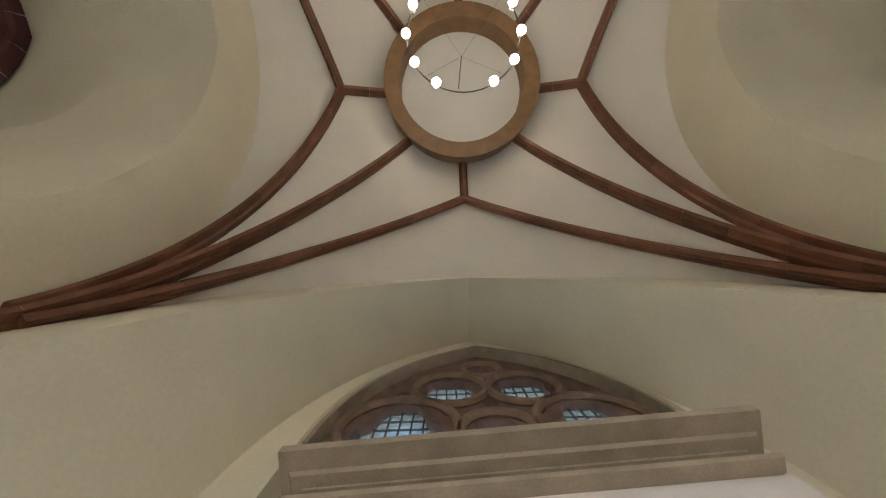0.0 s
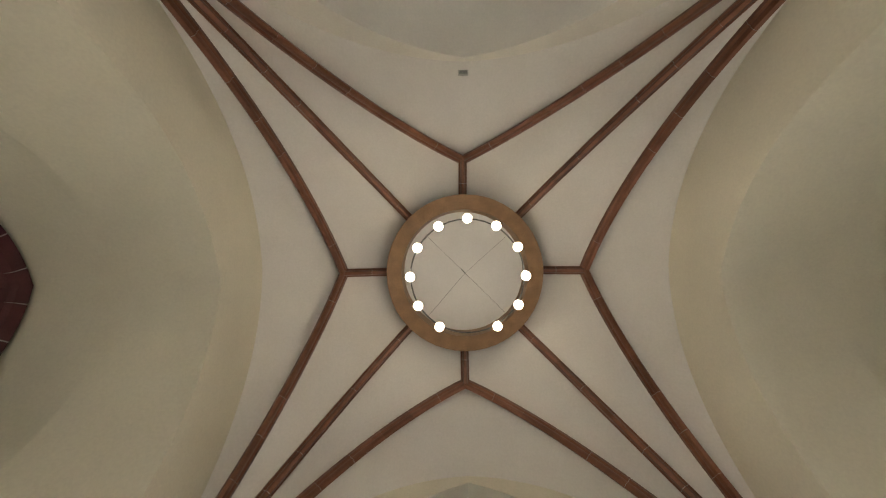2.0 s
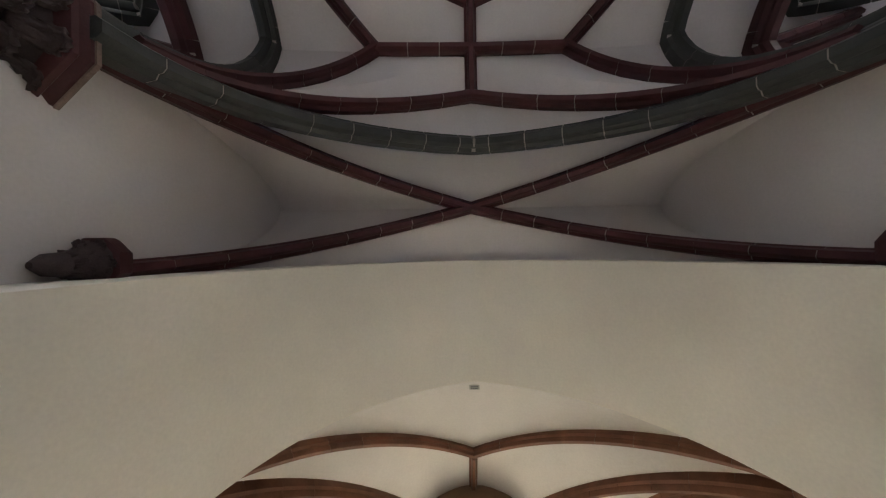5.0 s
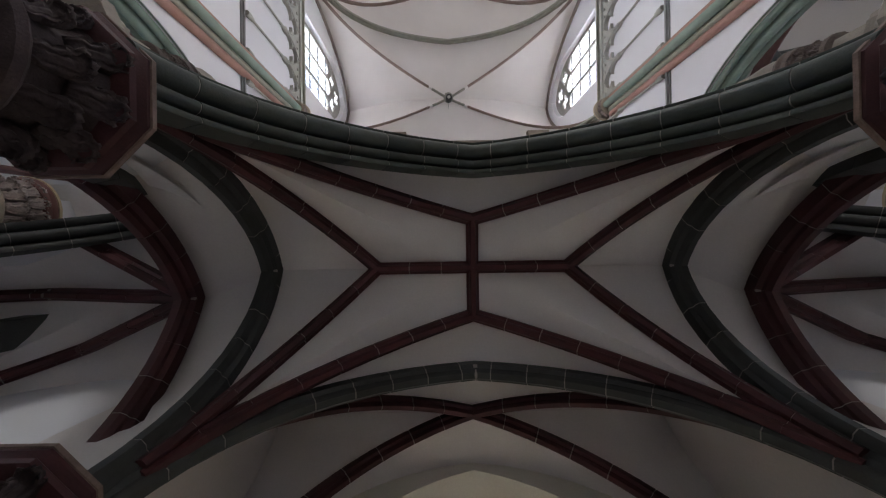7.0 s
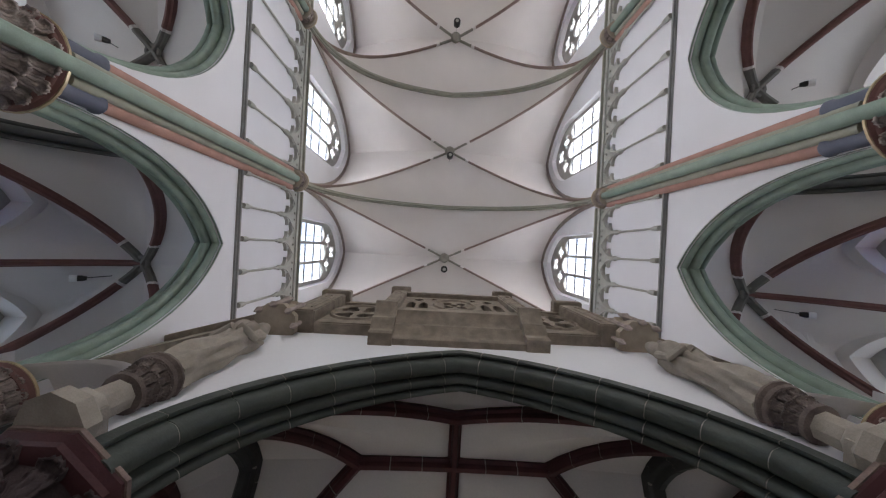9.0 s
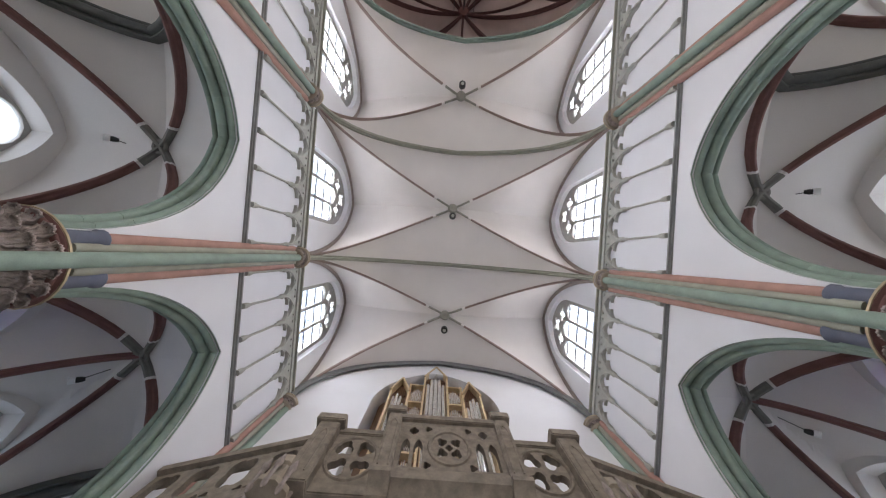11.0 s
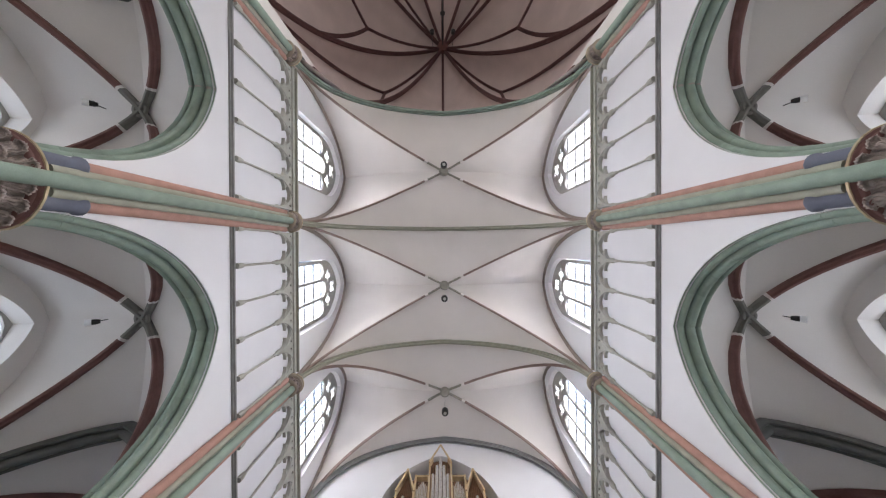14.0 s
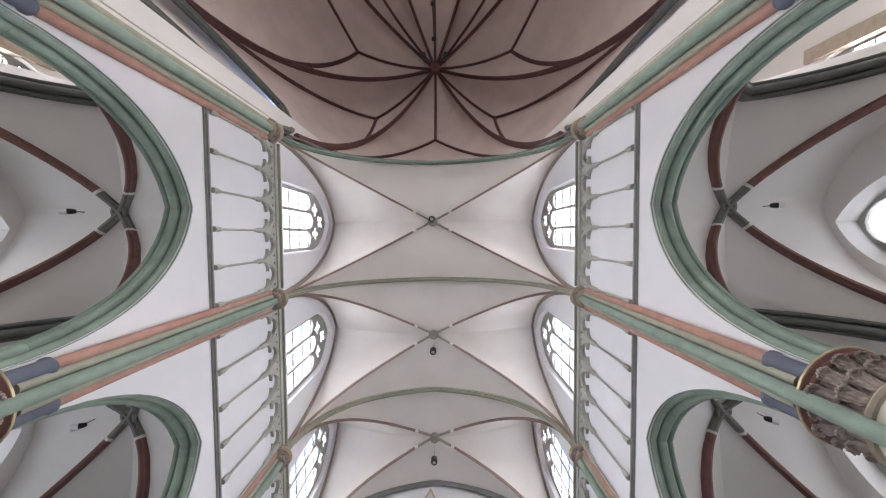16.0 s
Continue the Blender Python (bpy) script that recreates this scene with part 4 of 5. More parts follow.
o = rib("window_frame", pts, [(-0.1, 0.05), (0.1, 0.05), (0.1, -0.05), (-0.1, -0.05)], STONE_BEIGE, tw)
o.matrix_parent_inverse = Matrix.Translation(-tw.location)


# ---- foliage capitals ----
def leaf_mesh(name, w, h, curl, material=STONE_CARVED):
    """A thick crumpled leaf: five ridged fingers on one sheet that bulges outwards and curls over at its tip."""
    bm = bmesh.new()
    nx, nt = 16, 10
    rows = []
    for back in (False, True):
        grid = []
        for j in range(nt + 1):
            line = []
            for i in range(nx + 1):
                x = 2 * i / nx - 1
                ridge = abs(math.cos(2.5 * math.pi * x))
                q = j / nt * (1 - 0.3 * abs(x) ** 1.6 - 0.13 * (1 - ridge))
                a = q * math.pi * 0.68
                wide = w / 2 * (0.62 + 0.38 * math.sin(min(1.0, q * 1.5) * math.pi / 2))
                co = Vector((curl * (1 - math.cos(a)) * 0.95, x * wide, h * math.sin(min(a, 1.75))))
                out = Vector((math.cos(a * 0.7), 0.6 * x, -0.2))
                if back:
                    co -= Vector((math.cos(a * 0.8), 0, -math.sin(a * 0.8))) * w * 0.17
                else:
                    co += out * w * (0.24 * ridge ** 0.6 * (0.35 + 0.65 * q) - 0.1 * x * x + 0.07 * math.sin(7 * q * math.pi + 2 * x))
                    co += Vector(noise.noise_vector(co * (8.0 / w))) * w * 0.12
                line.append(bm.verts.new(co))
            grid.append(line)
        rows.append(grid)
    f, b = rows
    for g in rows:
        for j in range(nt):
            for i in range(nx):
                bm.faces.new((g[j][i], g[j][i + 1], g[j + 1][i + 1], g[j + 1][i]))
    rim = lambda g: g[0] + [r[-1] for r in g[1:]] + g[-1][-2::-1] + [r[0] for r in g[-2:0:-1]]
    p, q = rim(f), rim(b)
    for k in range(len(p)):
        bm.faces.new((p[k - 1], p[k], q[k], q[k - 1]))
    bmesh.ops.recalc_face_normals(bm, faces=bm.faces)
    me = bpy.data.meshes.new(name)
    bm.to_mesh(me)
    bm.free()
    me.materials.append(material)
    me.shade_smooth()
    return me


def capital(parent, at, r, h, n, leaf, rows=2, octagon=False, material=None, top=RIB_HALL, flare=1.16, foot=0.8):
    """A leafy capital whose top is at the height of at, between a necking ring and a moulded slab with a pale edge."""
    x, y, z = at
    bm = bmesh.new()
    lathe(bm, (x, y, 0), [(r * foot, z - h * 1.08), (r * foot * 0.9, z - h * 0.95), (r * foot * 0.88, z - h * 0.5), (r * 0.86, z - h * 0.25), (r * 0.98, z - 0.1)], 24)
    bell = part("capital", bm, material or STONE_DARK, parent)
    bm = bmesh.new()
    lathe(bm, (x, y, 0), [(r * foot, z - h * 1.14), (r * foot + 0.035, z - h * 1.12), (r * foot + 0.055, z - h * 1.06), (r * foot + 0.035, z - h * 1.01), (r * foot - 0.02, z - h * 0.99), (r * foot - 0.04, z - h * 0.96)], 24)
    part("necking", bm, STONE_DARK if octagon else STONE_BEIGE, parent)
    seg = 8 if octagon else 28
    e = h if octagon else 0.4
    bm = bmesh.new()
    lathe(bm, (x, y, 0), [(r * 0.98, z - e * 0.3), (r * flare * 0.95, z - e * 0.26), (r * flare * 0.97, z - e * 0.2), (r * flare * 0.93, z - e * 0.17), (r * flare, z - e * 0.1), (r * flare, z - 0.03)], seg, radians(22.5), radians(382.5))
    part("abacus", bm, top, parent)
    bm = bmesh.new()
    lathe(bm, (x, y, 0), [(r * flare * 0.97, z - 0.032), (r * flare * 1.025, z - 0.028), (r * flare * 1.025, z), (r * flare * 0.9, z)], seg, radians(22.5), radians(382.5))
    if octagon:
        part("edge_moulding", bm, STONE_EDGE, parent, "worn pale edge moulding")
    else:
        part("gilded_edge", bm, GOLD, parent, "thin gilded edge moulding")
    for row in range(rows):
        for j in range(n):
            an = 2 * math.pi * (j + 0.5 * row) / n
            q = r * (foot * 0.94 + 0.04 * row)
            o = new("leaf", leaf)
            o.parent = bell
            o.matrix_world = Matrix.Translation((x + q * math.cos(an), y + q * math.sin(an), z - h * 0.97 + row * h * ((0.68 if octagon else 0.8) / rows) + random.uniform(-0.008, 0.008))) @ Matrix.Rotation(an + random.uniform(-0.1, 0.1), 4, "Z") @ Matrix.Scale(random.uniform(0.92, 1.08), 4)
    return bell


LEAF_BIG = leaf_mesh("leaf", 0.19, 0.195, 0.095)
LEAF_MID = leaf_mesh("leaf", 0.165, 0.165, 0.085, STONE_DARK)
LEAF_DARK = leaf_mesh("leaf", 0.12, 0.17, 0.075, STONE_DARK)
LEAF_CONSOLE = leaf_mesh("leaf", 0.085, 0.1, 0.035, STONE_CONSOLE)
LEAF_SMALL = leaf_mesh("leaf", 0.14, 0.15, 0.06)


def tube(parent, name, u, s, z0, z1, r, material, n=12, label="", bulge=()):
    bm = bmesh.new()
    prof = [(r, z0), (r, z1)] if not bulge else bulge
    lathe(bm, P(u, s, 0), prof, n)
    return part(name, bm, material, parent, label)


# ---- nave piers with wall shafts ----
for side in (-1, 1):
    for i, s0 in enumerate(BAYS):
        first = i == 0
        pier = empty("nave_pier", P(side * (NAVE_U + 0.3), s0, 0), label="cream round nave pier with leafy capital and painted shafts" if not first else "half hidden end pier with painted shafts", category="pier", group="nave piers")
        pier.location = (0, 0, 0)
        pc = P(side * (NAVE_U + 0.33), s0, CAP_Z)
        if not first:
            tube(pier, "column", pc.x, s0, 0, CAP_Z - 0.58, 0.47, STONE_CREAM, 28)
            capital(pier, pc, 0.55, 0.56, 14, LEAF_BIG, 2, False, STONE_CARVED, RIB_MAROON, 1.08, 0.86)
            for k in (-1, 1):
                tube(pier, "green_half_shaft", pc.x, s0 + k * 0.47, 0, CAP_Z - 0.6, 0.1, RIB_GREEN)
        gu = side * (NAVE_U - 0.24)
        tube(pier, "green_shaft", gu, s0, 0 if not first else 6.4, SPRING_N - 0.3, 0.1, RIB_GREEN)
        for k in (-1, 1):
            u, s = side * (NAVE_U - 0.06), s0 + k * 0.25
            tube(pier, "salmon_shaft" if i < 3 or k < 0 else "olive_shaft", u, s, CAP_Z + 0.5 if not first else 6.4, SPRING_N - 0.3, 0.088, RIB_SALMON if i < 3 or k < 0 else RIB_OLIVE)
            tube(pier, "pale_fillet", side * (NAVE_U - 0.13), s0 + k * 0.135, CAP_Z + 0.1 if not first else 6.4, SPRING_N - 0.3, 0.07, RIB_OLIVE, 10)
            if i:
                r, z = 0.108, CAP_Z
                tube(pier, "shaft_base", u, s, 0, 0, 0, BLUE_GREY, 14, "blue grey shaft base", [(r * 1.0, z), (r, z + 0.42), (r * 1.25, z + 0.46), (r * 1.25, z + 0.52), (r * 0.95, z + 0.56)])
        if first:
            pe = P(side * (NAVE_U + 0.3), 9.86, CAP_Z)
            tube(pier, "column", pe.x, 9.86, 0, CAP_Z - 0.5, 0.3, STONE_CREAM, 24)
            capital(pier, pe, 0.38, 0.46, 14, LEAF_SMALL, 2, False, STONE_CARVED, RIB_MAROON, 1.08, 0.84)
        # small capital at the springing
        cb = capital(pier, P(side * (NAVE_U - 0.12), s0, SPRING_N + 0.05), 0.28, 0.36, 9, LEAF_SMALL, 2, False, STONE_BEIGE, STONE_BEIGE)

# gallery piers
for su in (-1, 1):
    for s0, u0, r in ((B1 - 0.02, HALF_C + 0.42, 0.38), (C1 + 0.05, 2.44, 0.42)):
        gp = empty("gallery_pier", (0, 0, 0), label="dark stone gallery pier with an eight-sided leafy capital", category="pier", group="gallery piers")
        tube(gp, "column", su * u0, s0, 0, HZ - 0.5, r * 0.72, RIB_GREY, 20)
        capital(gp, P(su * u0, s0, HZ + 0.02), r, 0.5, 9, LEAF_MID, 2, True, STONE_DARK)
    gp = empty("wall_corbel", (0, 0, 0), label="small dark carved corbel on the plaster wall", category="corbel", group="wall corbels")
    at = P(su * (HALF_C + 0.16), WALL_T1 + 0.09, 0)
    bm = bmesh.new()
    lathe(bm, at, [(0.02, 3.2), (0.06, 3.26), (0.07, 3.36), (0.1, 3.44), (0.14, 3.5)], 14)
    bell = part("corbel_stone", bm, STONE_DARK, gp)
    bm = bmesh.new()
    lathe(bm, at, [(0.13, 3.5), (0.165, 3.52), (0.165, 3.58), (0.15, 3.62)], 8, radians(22.5), radians(382.5))
    part("abacus", bm, RIB_HALL, gp)
    for j in range(6):
        an = 2 * math.pi * j / 6
        o = new("leaf", LEAF_DARK)
        o.parent = bell
        o.matrix_world = Matrix.Translation(at + Vector((0.07 * math.cos(an), 0.07 * math.sin(an), 3.35))) @ Matrix.Rotation(an, 4, "Z") @ Matrix.Scale(0.8, 4)

# ---- string course, blind arcade, band ----
for side in (-1, 1):
    for bi, (a, b) in enumerate(zip(BAYS, BAYS[1:])):
        st = empty("string_course", (0, 0, 0), label="dark grey moulded string course", category="string course", kind="structure")
        for dz, w, d in ((0.0, 0.042, 0.085), (0.05, 0.024, 0.05), (-0.045, 0.024, 0.045)):
            bm = bmesh.new()
            box(bm, min(side * (NAVE_U - d), side * (NAVE_U + 0.05)), max(side * (NAVE_U - d), side * (NAVE_U + 0.05)), a + 0.32, b - 0.32, STRING_Z + dz - w / 2, STRING_Z + dz + w / 2)
            part("moulding", bm, STONE_STRING, st)
        ar = empty("blind_arcade", (0, 0, 0), label="blind arcade of thin colonnettes with cusped heads", category="blind arcade", kind="structure")
        a1, b1 = a + 0.36, b - 0.36
        n = 5
        step = (b1 - a1) / n
        ztop, zcap = BAND_Z - 0.12, BAND_Z - 1.05
        for k in range(n + 1):
            s = a1 + k * step
            u = side * (NAVE_U - 0.06)
            bm = bmesh.new()
            lathe(bm, P(u, s, 0), [(0.066, STRING_Z + 0.1), (0.066, STRING_Z + 0.26), (0.05, STRING_Z + 0.3), (0.052, STRING_Z + 0.34), (0.029, STRING_Z + 0.38), (0.029, zcap - 0.22), (0.045, zcap - 0.2), (0.033, zcap - 0.15), (0.058, zcap - 0.03), (0.075, zcap), (0.075, zcap + 0.05)], 10)
            part("colonnette", bm, STONE_ARCADE, ar)
        for k in range(n):
            s = a1 + (k + 0.5) * step
            bm = bmesh.new()
            h = step / 2
            top = cusped(0, h * 0.88, zcap - 0.001, zcap + h * 0.5, h * 1.3)[2:]
            outer = [(-h, zcap), (-h, ztop), (h, ztop), (h, zcap)] + [(h * 0.88 - 0.001, zcap)] + top + [(-h * 0.88 + 0.001, zcap)]
            eyes = [foil(k2 * h * 0.74, ztop - h * 0.3, 3, 0.025, 0.028, math.pi / 2) for k2 in (-1, 1)]
            pierced(bm, outer, eyes, lambda x, z, d: P(side * (NAVE_U + 0.005 - d), s + x, z), 0.1)
            part("cusped_head", bm, STONE_ARCADE, ar)
            bm = bmesh.new()
            q = [P(side * (NAVE_U - 0.105), s + x, z) for x, z in pointed(0, h * 0.97, zcap + 0.03, h * 1.95, 7)]
            sweep(bm, q, ring_of(None, 0.02, 6), Vector((side, 0, 0)))
            part("head_moulding", bm, STONE_ARCADE, ar)
        bd = empty("band_course", (0, 0, 0), label="pale moulded band below the windows", category="band course", kind="structure")
        for dz, w, d, m in ((0.0, 0.14, 0.14, STONE_ARCADE), (0.13, 0.06, 0.2, RIB_OLIVE), (0.2, 0.08, 0.14, STONE_ARCADE), (0.3, 0.05, 0.08, RIB_OLIVE)):
            bm = bmesh.new()
            z = BAND_Z - 0.05 + dz
            box(bm, min(side * (NAVE_U - d), side * (NAVE_U + 0.05)), max(side * (NAVE_U - d), side * (NAVE_U + 0.05)), a + 0.3, b - 0.3, z - w / 2, z + w / 2)
            part("moulding", bm, m, bd)

# ---- chandelier in the tower hall ----
CHZ, CHS, CHU = 5.06, 2.28, -0.03
ch = empty("ring_chandelier", P(CHU, CHS, CHZ), label="thin round metal chandelier with lit warm bulbs", category="chandelier")
inv = Matrix.Translation(-ch.location)


def hung(o, base_inv=inv):
    o.matrix_parent_inverse = base_inv
    return o


bm = bmesh.new()
c = [P(CHU + 0.61 * math.cos(2 * math.pi * k / 40), CHS + 0.61 * math.sin(2 * math.pi * k / 40), CHZ + 0.07) for k in range(40)]
sweep(bm, c, ring_of(None, 0.008), lambda i: c[i] - P(CHU, CHS, CHZ + 0.07), True)
hung(part("ring", bm, BLACK, ch))
bm = bmesh.new()
sweep(bm, [P(CHU, CHS, CHZ + 0.45), P(CHU, CHS, zr + 0.03)], ring_of(None, 0.006), Vector((1, 0, 0)))
hung(part("cable", bm, BLACK, ch))
for k in range(4):
    an = math.pi / 4 + k * math.pi / 2
    bm = bmesh.new()
    sweep(bm, [P(CHU + 0.61 * math.cos(an), CHS + 0.61 * math.sin(an), CHZ + 0.07), P(CHU, CHS, CHZ + 0.46)], ring_of(None, 0.0014), Vector((0, 0, 1)))
    hung(part("wire", bm, BLACK, ch))
for k in range(12):
    if k == 9:
        continue
    an = 2 * math.pi * k / 12
    at = P(CHU + 0.61 * math.cos(an), CHS + 0.61 * math.sin(an), CHZ)
    bm = bmesh.new()
    ball(bm, at, 0.049, 16)
    hung(part("bulb", bm, BULB, ch))
    bm = bmesh.new()
    lathe(bm, (at.x, at.y, 0), [(0.022, at.z + 0.045), (0.025, at.z + 0.1), (0.012, at.z + 0.12)], 10)
    hung(part("socket", bm, PALE_METAL, ch))
    bulb_lamp("bulb_light", at - Vector((0, 0, 0.07)), TOWER_WATTS / 11, 0.06, (1, 0.95, 0.85))

# vent in the tower vault
ve = empty("air_vent", P(0, 0, 0), label="small narrow metal air vent in the plaster", category="vent")
vz = tower.z(0, 4.86)
bm = bmesh.new()
box(bm, -0.065, 0.065, 4.83, 4.885, vz - 0.03, vz + 0.1)
part("vent_frame", bm, STONE_ARCADE, ve)
for k in range(2):
    bm = bmesh.new()
    box(bm, -0.05, 0.05, 4.838 + k * 0.023, 4.852 + k * 0.023, vz - 0.036, vz - 0.028)
    part("slat", bm, STONE_GREY, ve)

# ---- inner porch below the tower window ----
po = empty("inner_porch", P(0.2, W0 - 0.6, 0), label="pale door porch with a moulded brown cornice", category="porch")
inv = Matrix.Translation(-po.location)
turn = Matrix.Translation(po.location) @ Matrix.Rotation(radians(-3.4), 4, "Z") @ inv
bm = bmesh.new()
box(bm, -0.95, 0.98, W0 - 0.74, W0 - 0.58, 0, 2.88)
o = hung(part("porch_wall", bm, PLASTER_HALL, po), inv @ turn)
def cornice(name, prof, label=""):
    """A moulding that runs along the porch front and returns at both ends."""
    bm = bmesh.new()
    front = W0 - 0.56
    rings = []
    for u, s, du, ds in ((-0.92, W0 - 0.745, -1, 0), (-0.92, front, -1, 1), (0.93, front, 1, 1), (0.93, W0 - 0.745, 1, 0)):
        rings.append([bm.verts.new(P(u + du * d, s + ds * d, z)) for d, z in prof])
    n = len(prof)
    for a, b in zip(rings, rings[1:]):
        for k in range(n):
            bm.faces.new((a[k], a[(k + 1) % n], b[(k + 1) % n], b[k]))
    bm.faces.new(rings[0]), bm.faces.new(rings[-1])
    return hung(part(name, bm, STONE_BEIGE, po, label), inv @ turn)


cornice("cornice_moulding", [(-0.05, 2.9), (0.0, 2.9), (0.0, 2.912), (0.05, 2.916), (0.062, 2.93), (0.04, 2.944), (0.045, 2.956), (0.1, 2.97), (0.125, 2.974), (0.125, 3.02), (-0.05, 3.02)])
cornice("cornice_foot", [(-0.05, 2.78), (0.015, 2.78), (0.04, 2.79), (0.045, 2.812), (0.02, 2.826), (-0.015, 2.84), (-0.02, 2.898), (-0.05, 2.898)])

# ---- gallery parapet ----
par = empty("gallery_parapet", P(0, C1 + 0.4, 6.3), label="weathered beige stone gallery parapet with pierced tracery", category="parapet")
inv = Matrix.Translation(-par.location)


def high(z):
    return z if z < 6.42 else 6.42 + (z - 6.42) * 1.5


def pbox(name, u0, u1, s0, s1, z0, z1, bev=0.02, material=STONE_PARAPET):
    bm = bmesh.new()
    box(bm, u0, u1, s0, s1, high(z0), high(z1))
    if bev:
        bmesh.ops.bevel(bm, geom=bm.edges[:], offset=bev, segments=2, affect="EDGES")
    return hung(part(name, bm, material, par), inv)


F0 = C1 + 0.36
def ogee(name, u0, u1, prof, material=STONE_PARAPET):
    """A moulding along u from a profile of (out, height)."""
    bm = bmesh.new()
    ends = [[bm.verts.new(P(u, F0 - 0.02 + d, high(z))) for d, z in prof] for u in (u0, u1)]
    n = len(prof)
    for k in range(n):
        bm.faces.new((ends[0][k], ends[0][(k + 1) % n], ends[1][(k + 1) % n], ends[1][k]))
    bm.faces.new(ends[0]), bm.faces.new(ends[1])
    return hung(part(name, bm, material, par), inv)


CORBEL = [(0, 5.82), (0.1, 5.83), (0.12, 5.87), (0.11, 5.92), (0.13, 5.97), (0.19, 6.03), (0.23, 6.08), (0.22, 6.12), (0.23, 6.18), (0.28, 6.25), (0.35, 6.31), (0.38, 6.33), (0.38, 6.42), (0, 6.42)]
# corbelled middle
ogee("cornice_moulding", -0.98, 0.98, CORBEL)
for su in (-1, 1):
    ogee("pedestal_moulding", min(su * 0.86, su * 1.16), max(su * 0.86, su * 1.16), [(d * 1.15 + (0.06 if d else 0), z - 0.05) for d, z in CORBEL])
for su in (-1, 1):
    pbox("pedestal", min(su * 0.88, su * 1.14), max(su * 0.88, su * 1.14), F0 + 0.08, F0 + 0.4, 6.4, 7.6)
    pbox("pedestal_cap", min(su * 0.82, su * 1.2), max(su * 0.82, su * 1.2), F0 + 0.02, F0 + 0.46, 7.6, 7.74)
    for uc, fr, z0, z1 in ((su * 1.01, F0 + 0.4, 6.5, 7.45), (su * 2.175, F0 + 0.32, 6.4, 7.2)):
        q = [P(uc - 0.075, fr, high(z0))] + [P(u, fr, high(z)) for u, z in pointed(uc, 0.075, z1 - 0.16, 0.14, 5)] + [P(uc + 0.075, fr, high(z0))]
        bm = bmesh.new()
        sweep(bm, q, ring_of(None, 0.018, 6), Vector((0, 1, 0)))
        hung(part("niche_moulding", bm, STONE_PARAPET, par), inv)
    pbox("wing_base", min(su * 1.16, su * 2.0), max(su * 1.16, su * 2.0), F0 - 0.02, F0 + 0.16, 6.2, 6.42)
    pbox("wing_coping", min(su * 1.16, su * 2.0), max(su * 1.16, su * 2.0), F0 - 0.02, F0 + 0.18, 7.3, 7.42)
    pbox("pedestal", min(su * 1.99, su * 2.36), max(su * 1.99, su * 2.36), F0 - 0.02, F0 + 0.32, 6.2, 7.36)
    pbox("pedestal_cap", min(su * 1.91, su * 2.44), max(su * 1.91, su * 2.44), F0 - 0.06, F0 + 0.38, 7.36, 7.5)
pbox("coping", -0.9, 0.9, F0 + 0.1, F0 + 0.38, 7.5, 7.62)
pbox("base_rail", -0.9, 0.9, F0 + 0.1, F0 + 0.36, 6.4, 6.52)


def panel(name, u0, u1, place, holes, z0=6.4, z1=7.51):
    bm = bmesh.new()
    pierced(bm, [(u0, z0), (u1, z0), (u1, z1), (u0, z1)], holes, lambda x, z, d: place(x, high(z), d), 0.12)
    return hung(part(name, bm, STONE_PARAPET, par), inv)


mid = 6.98
holes = [foil(0.17 * math.cos(k * math.pi / 2 + math.pi / 4), mid + 0.15 * math.sin(k * math.pi / 2 + math.pi / 4), 3, 0.045, 0.05, k * math.pi / 2 + math.pi / 4) for k in range(4)] + [foil(0, mid, 4, 0.03, 0.035)]
holes += [lancet(su * x, 0.075, 6.6, 6.95, 0.17, 4) for su in (-1, 1) for x in (0.52, 0.73)] + [foil(su * 0.625, 7.3, 4, 0.045, 0.045) for su in (-1, 1)]
holes += [foil(x, z, 3, 0.03, 0.035) for x in (-0.36, 0.36) for z in (6.64, 7.36)]
panel("pierced_panel", -0.88, 0.88, lambda x, z, d: P(x, F0 + 0.18 + d, z), holes)
ring_c = [P(0.34 * math.cos(2 * math.pi * k / 32), F0 + 0.3, high(mid) + 0.48 * math.sin(2 * math.pi * k / 32)) for k in range(32)]
bm = bmesh.new()
sweep(bm, ring_c, ring_of(None, 0.032), lambda i: ring_c[i] - P(0, F0 + 0.3, high(mid)), True)
hung(part("tracery_ring", bm, STONE_PARAPET, par), inv)
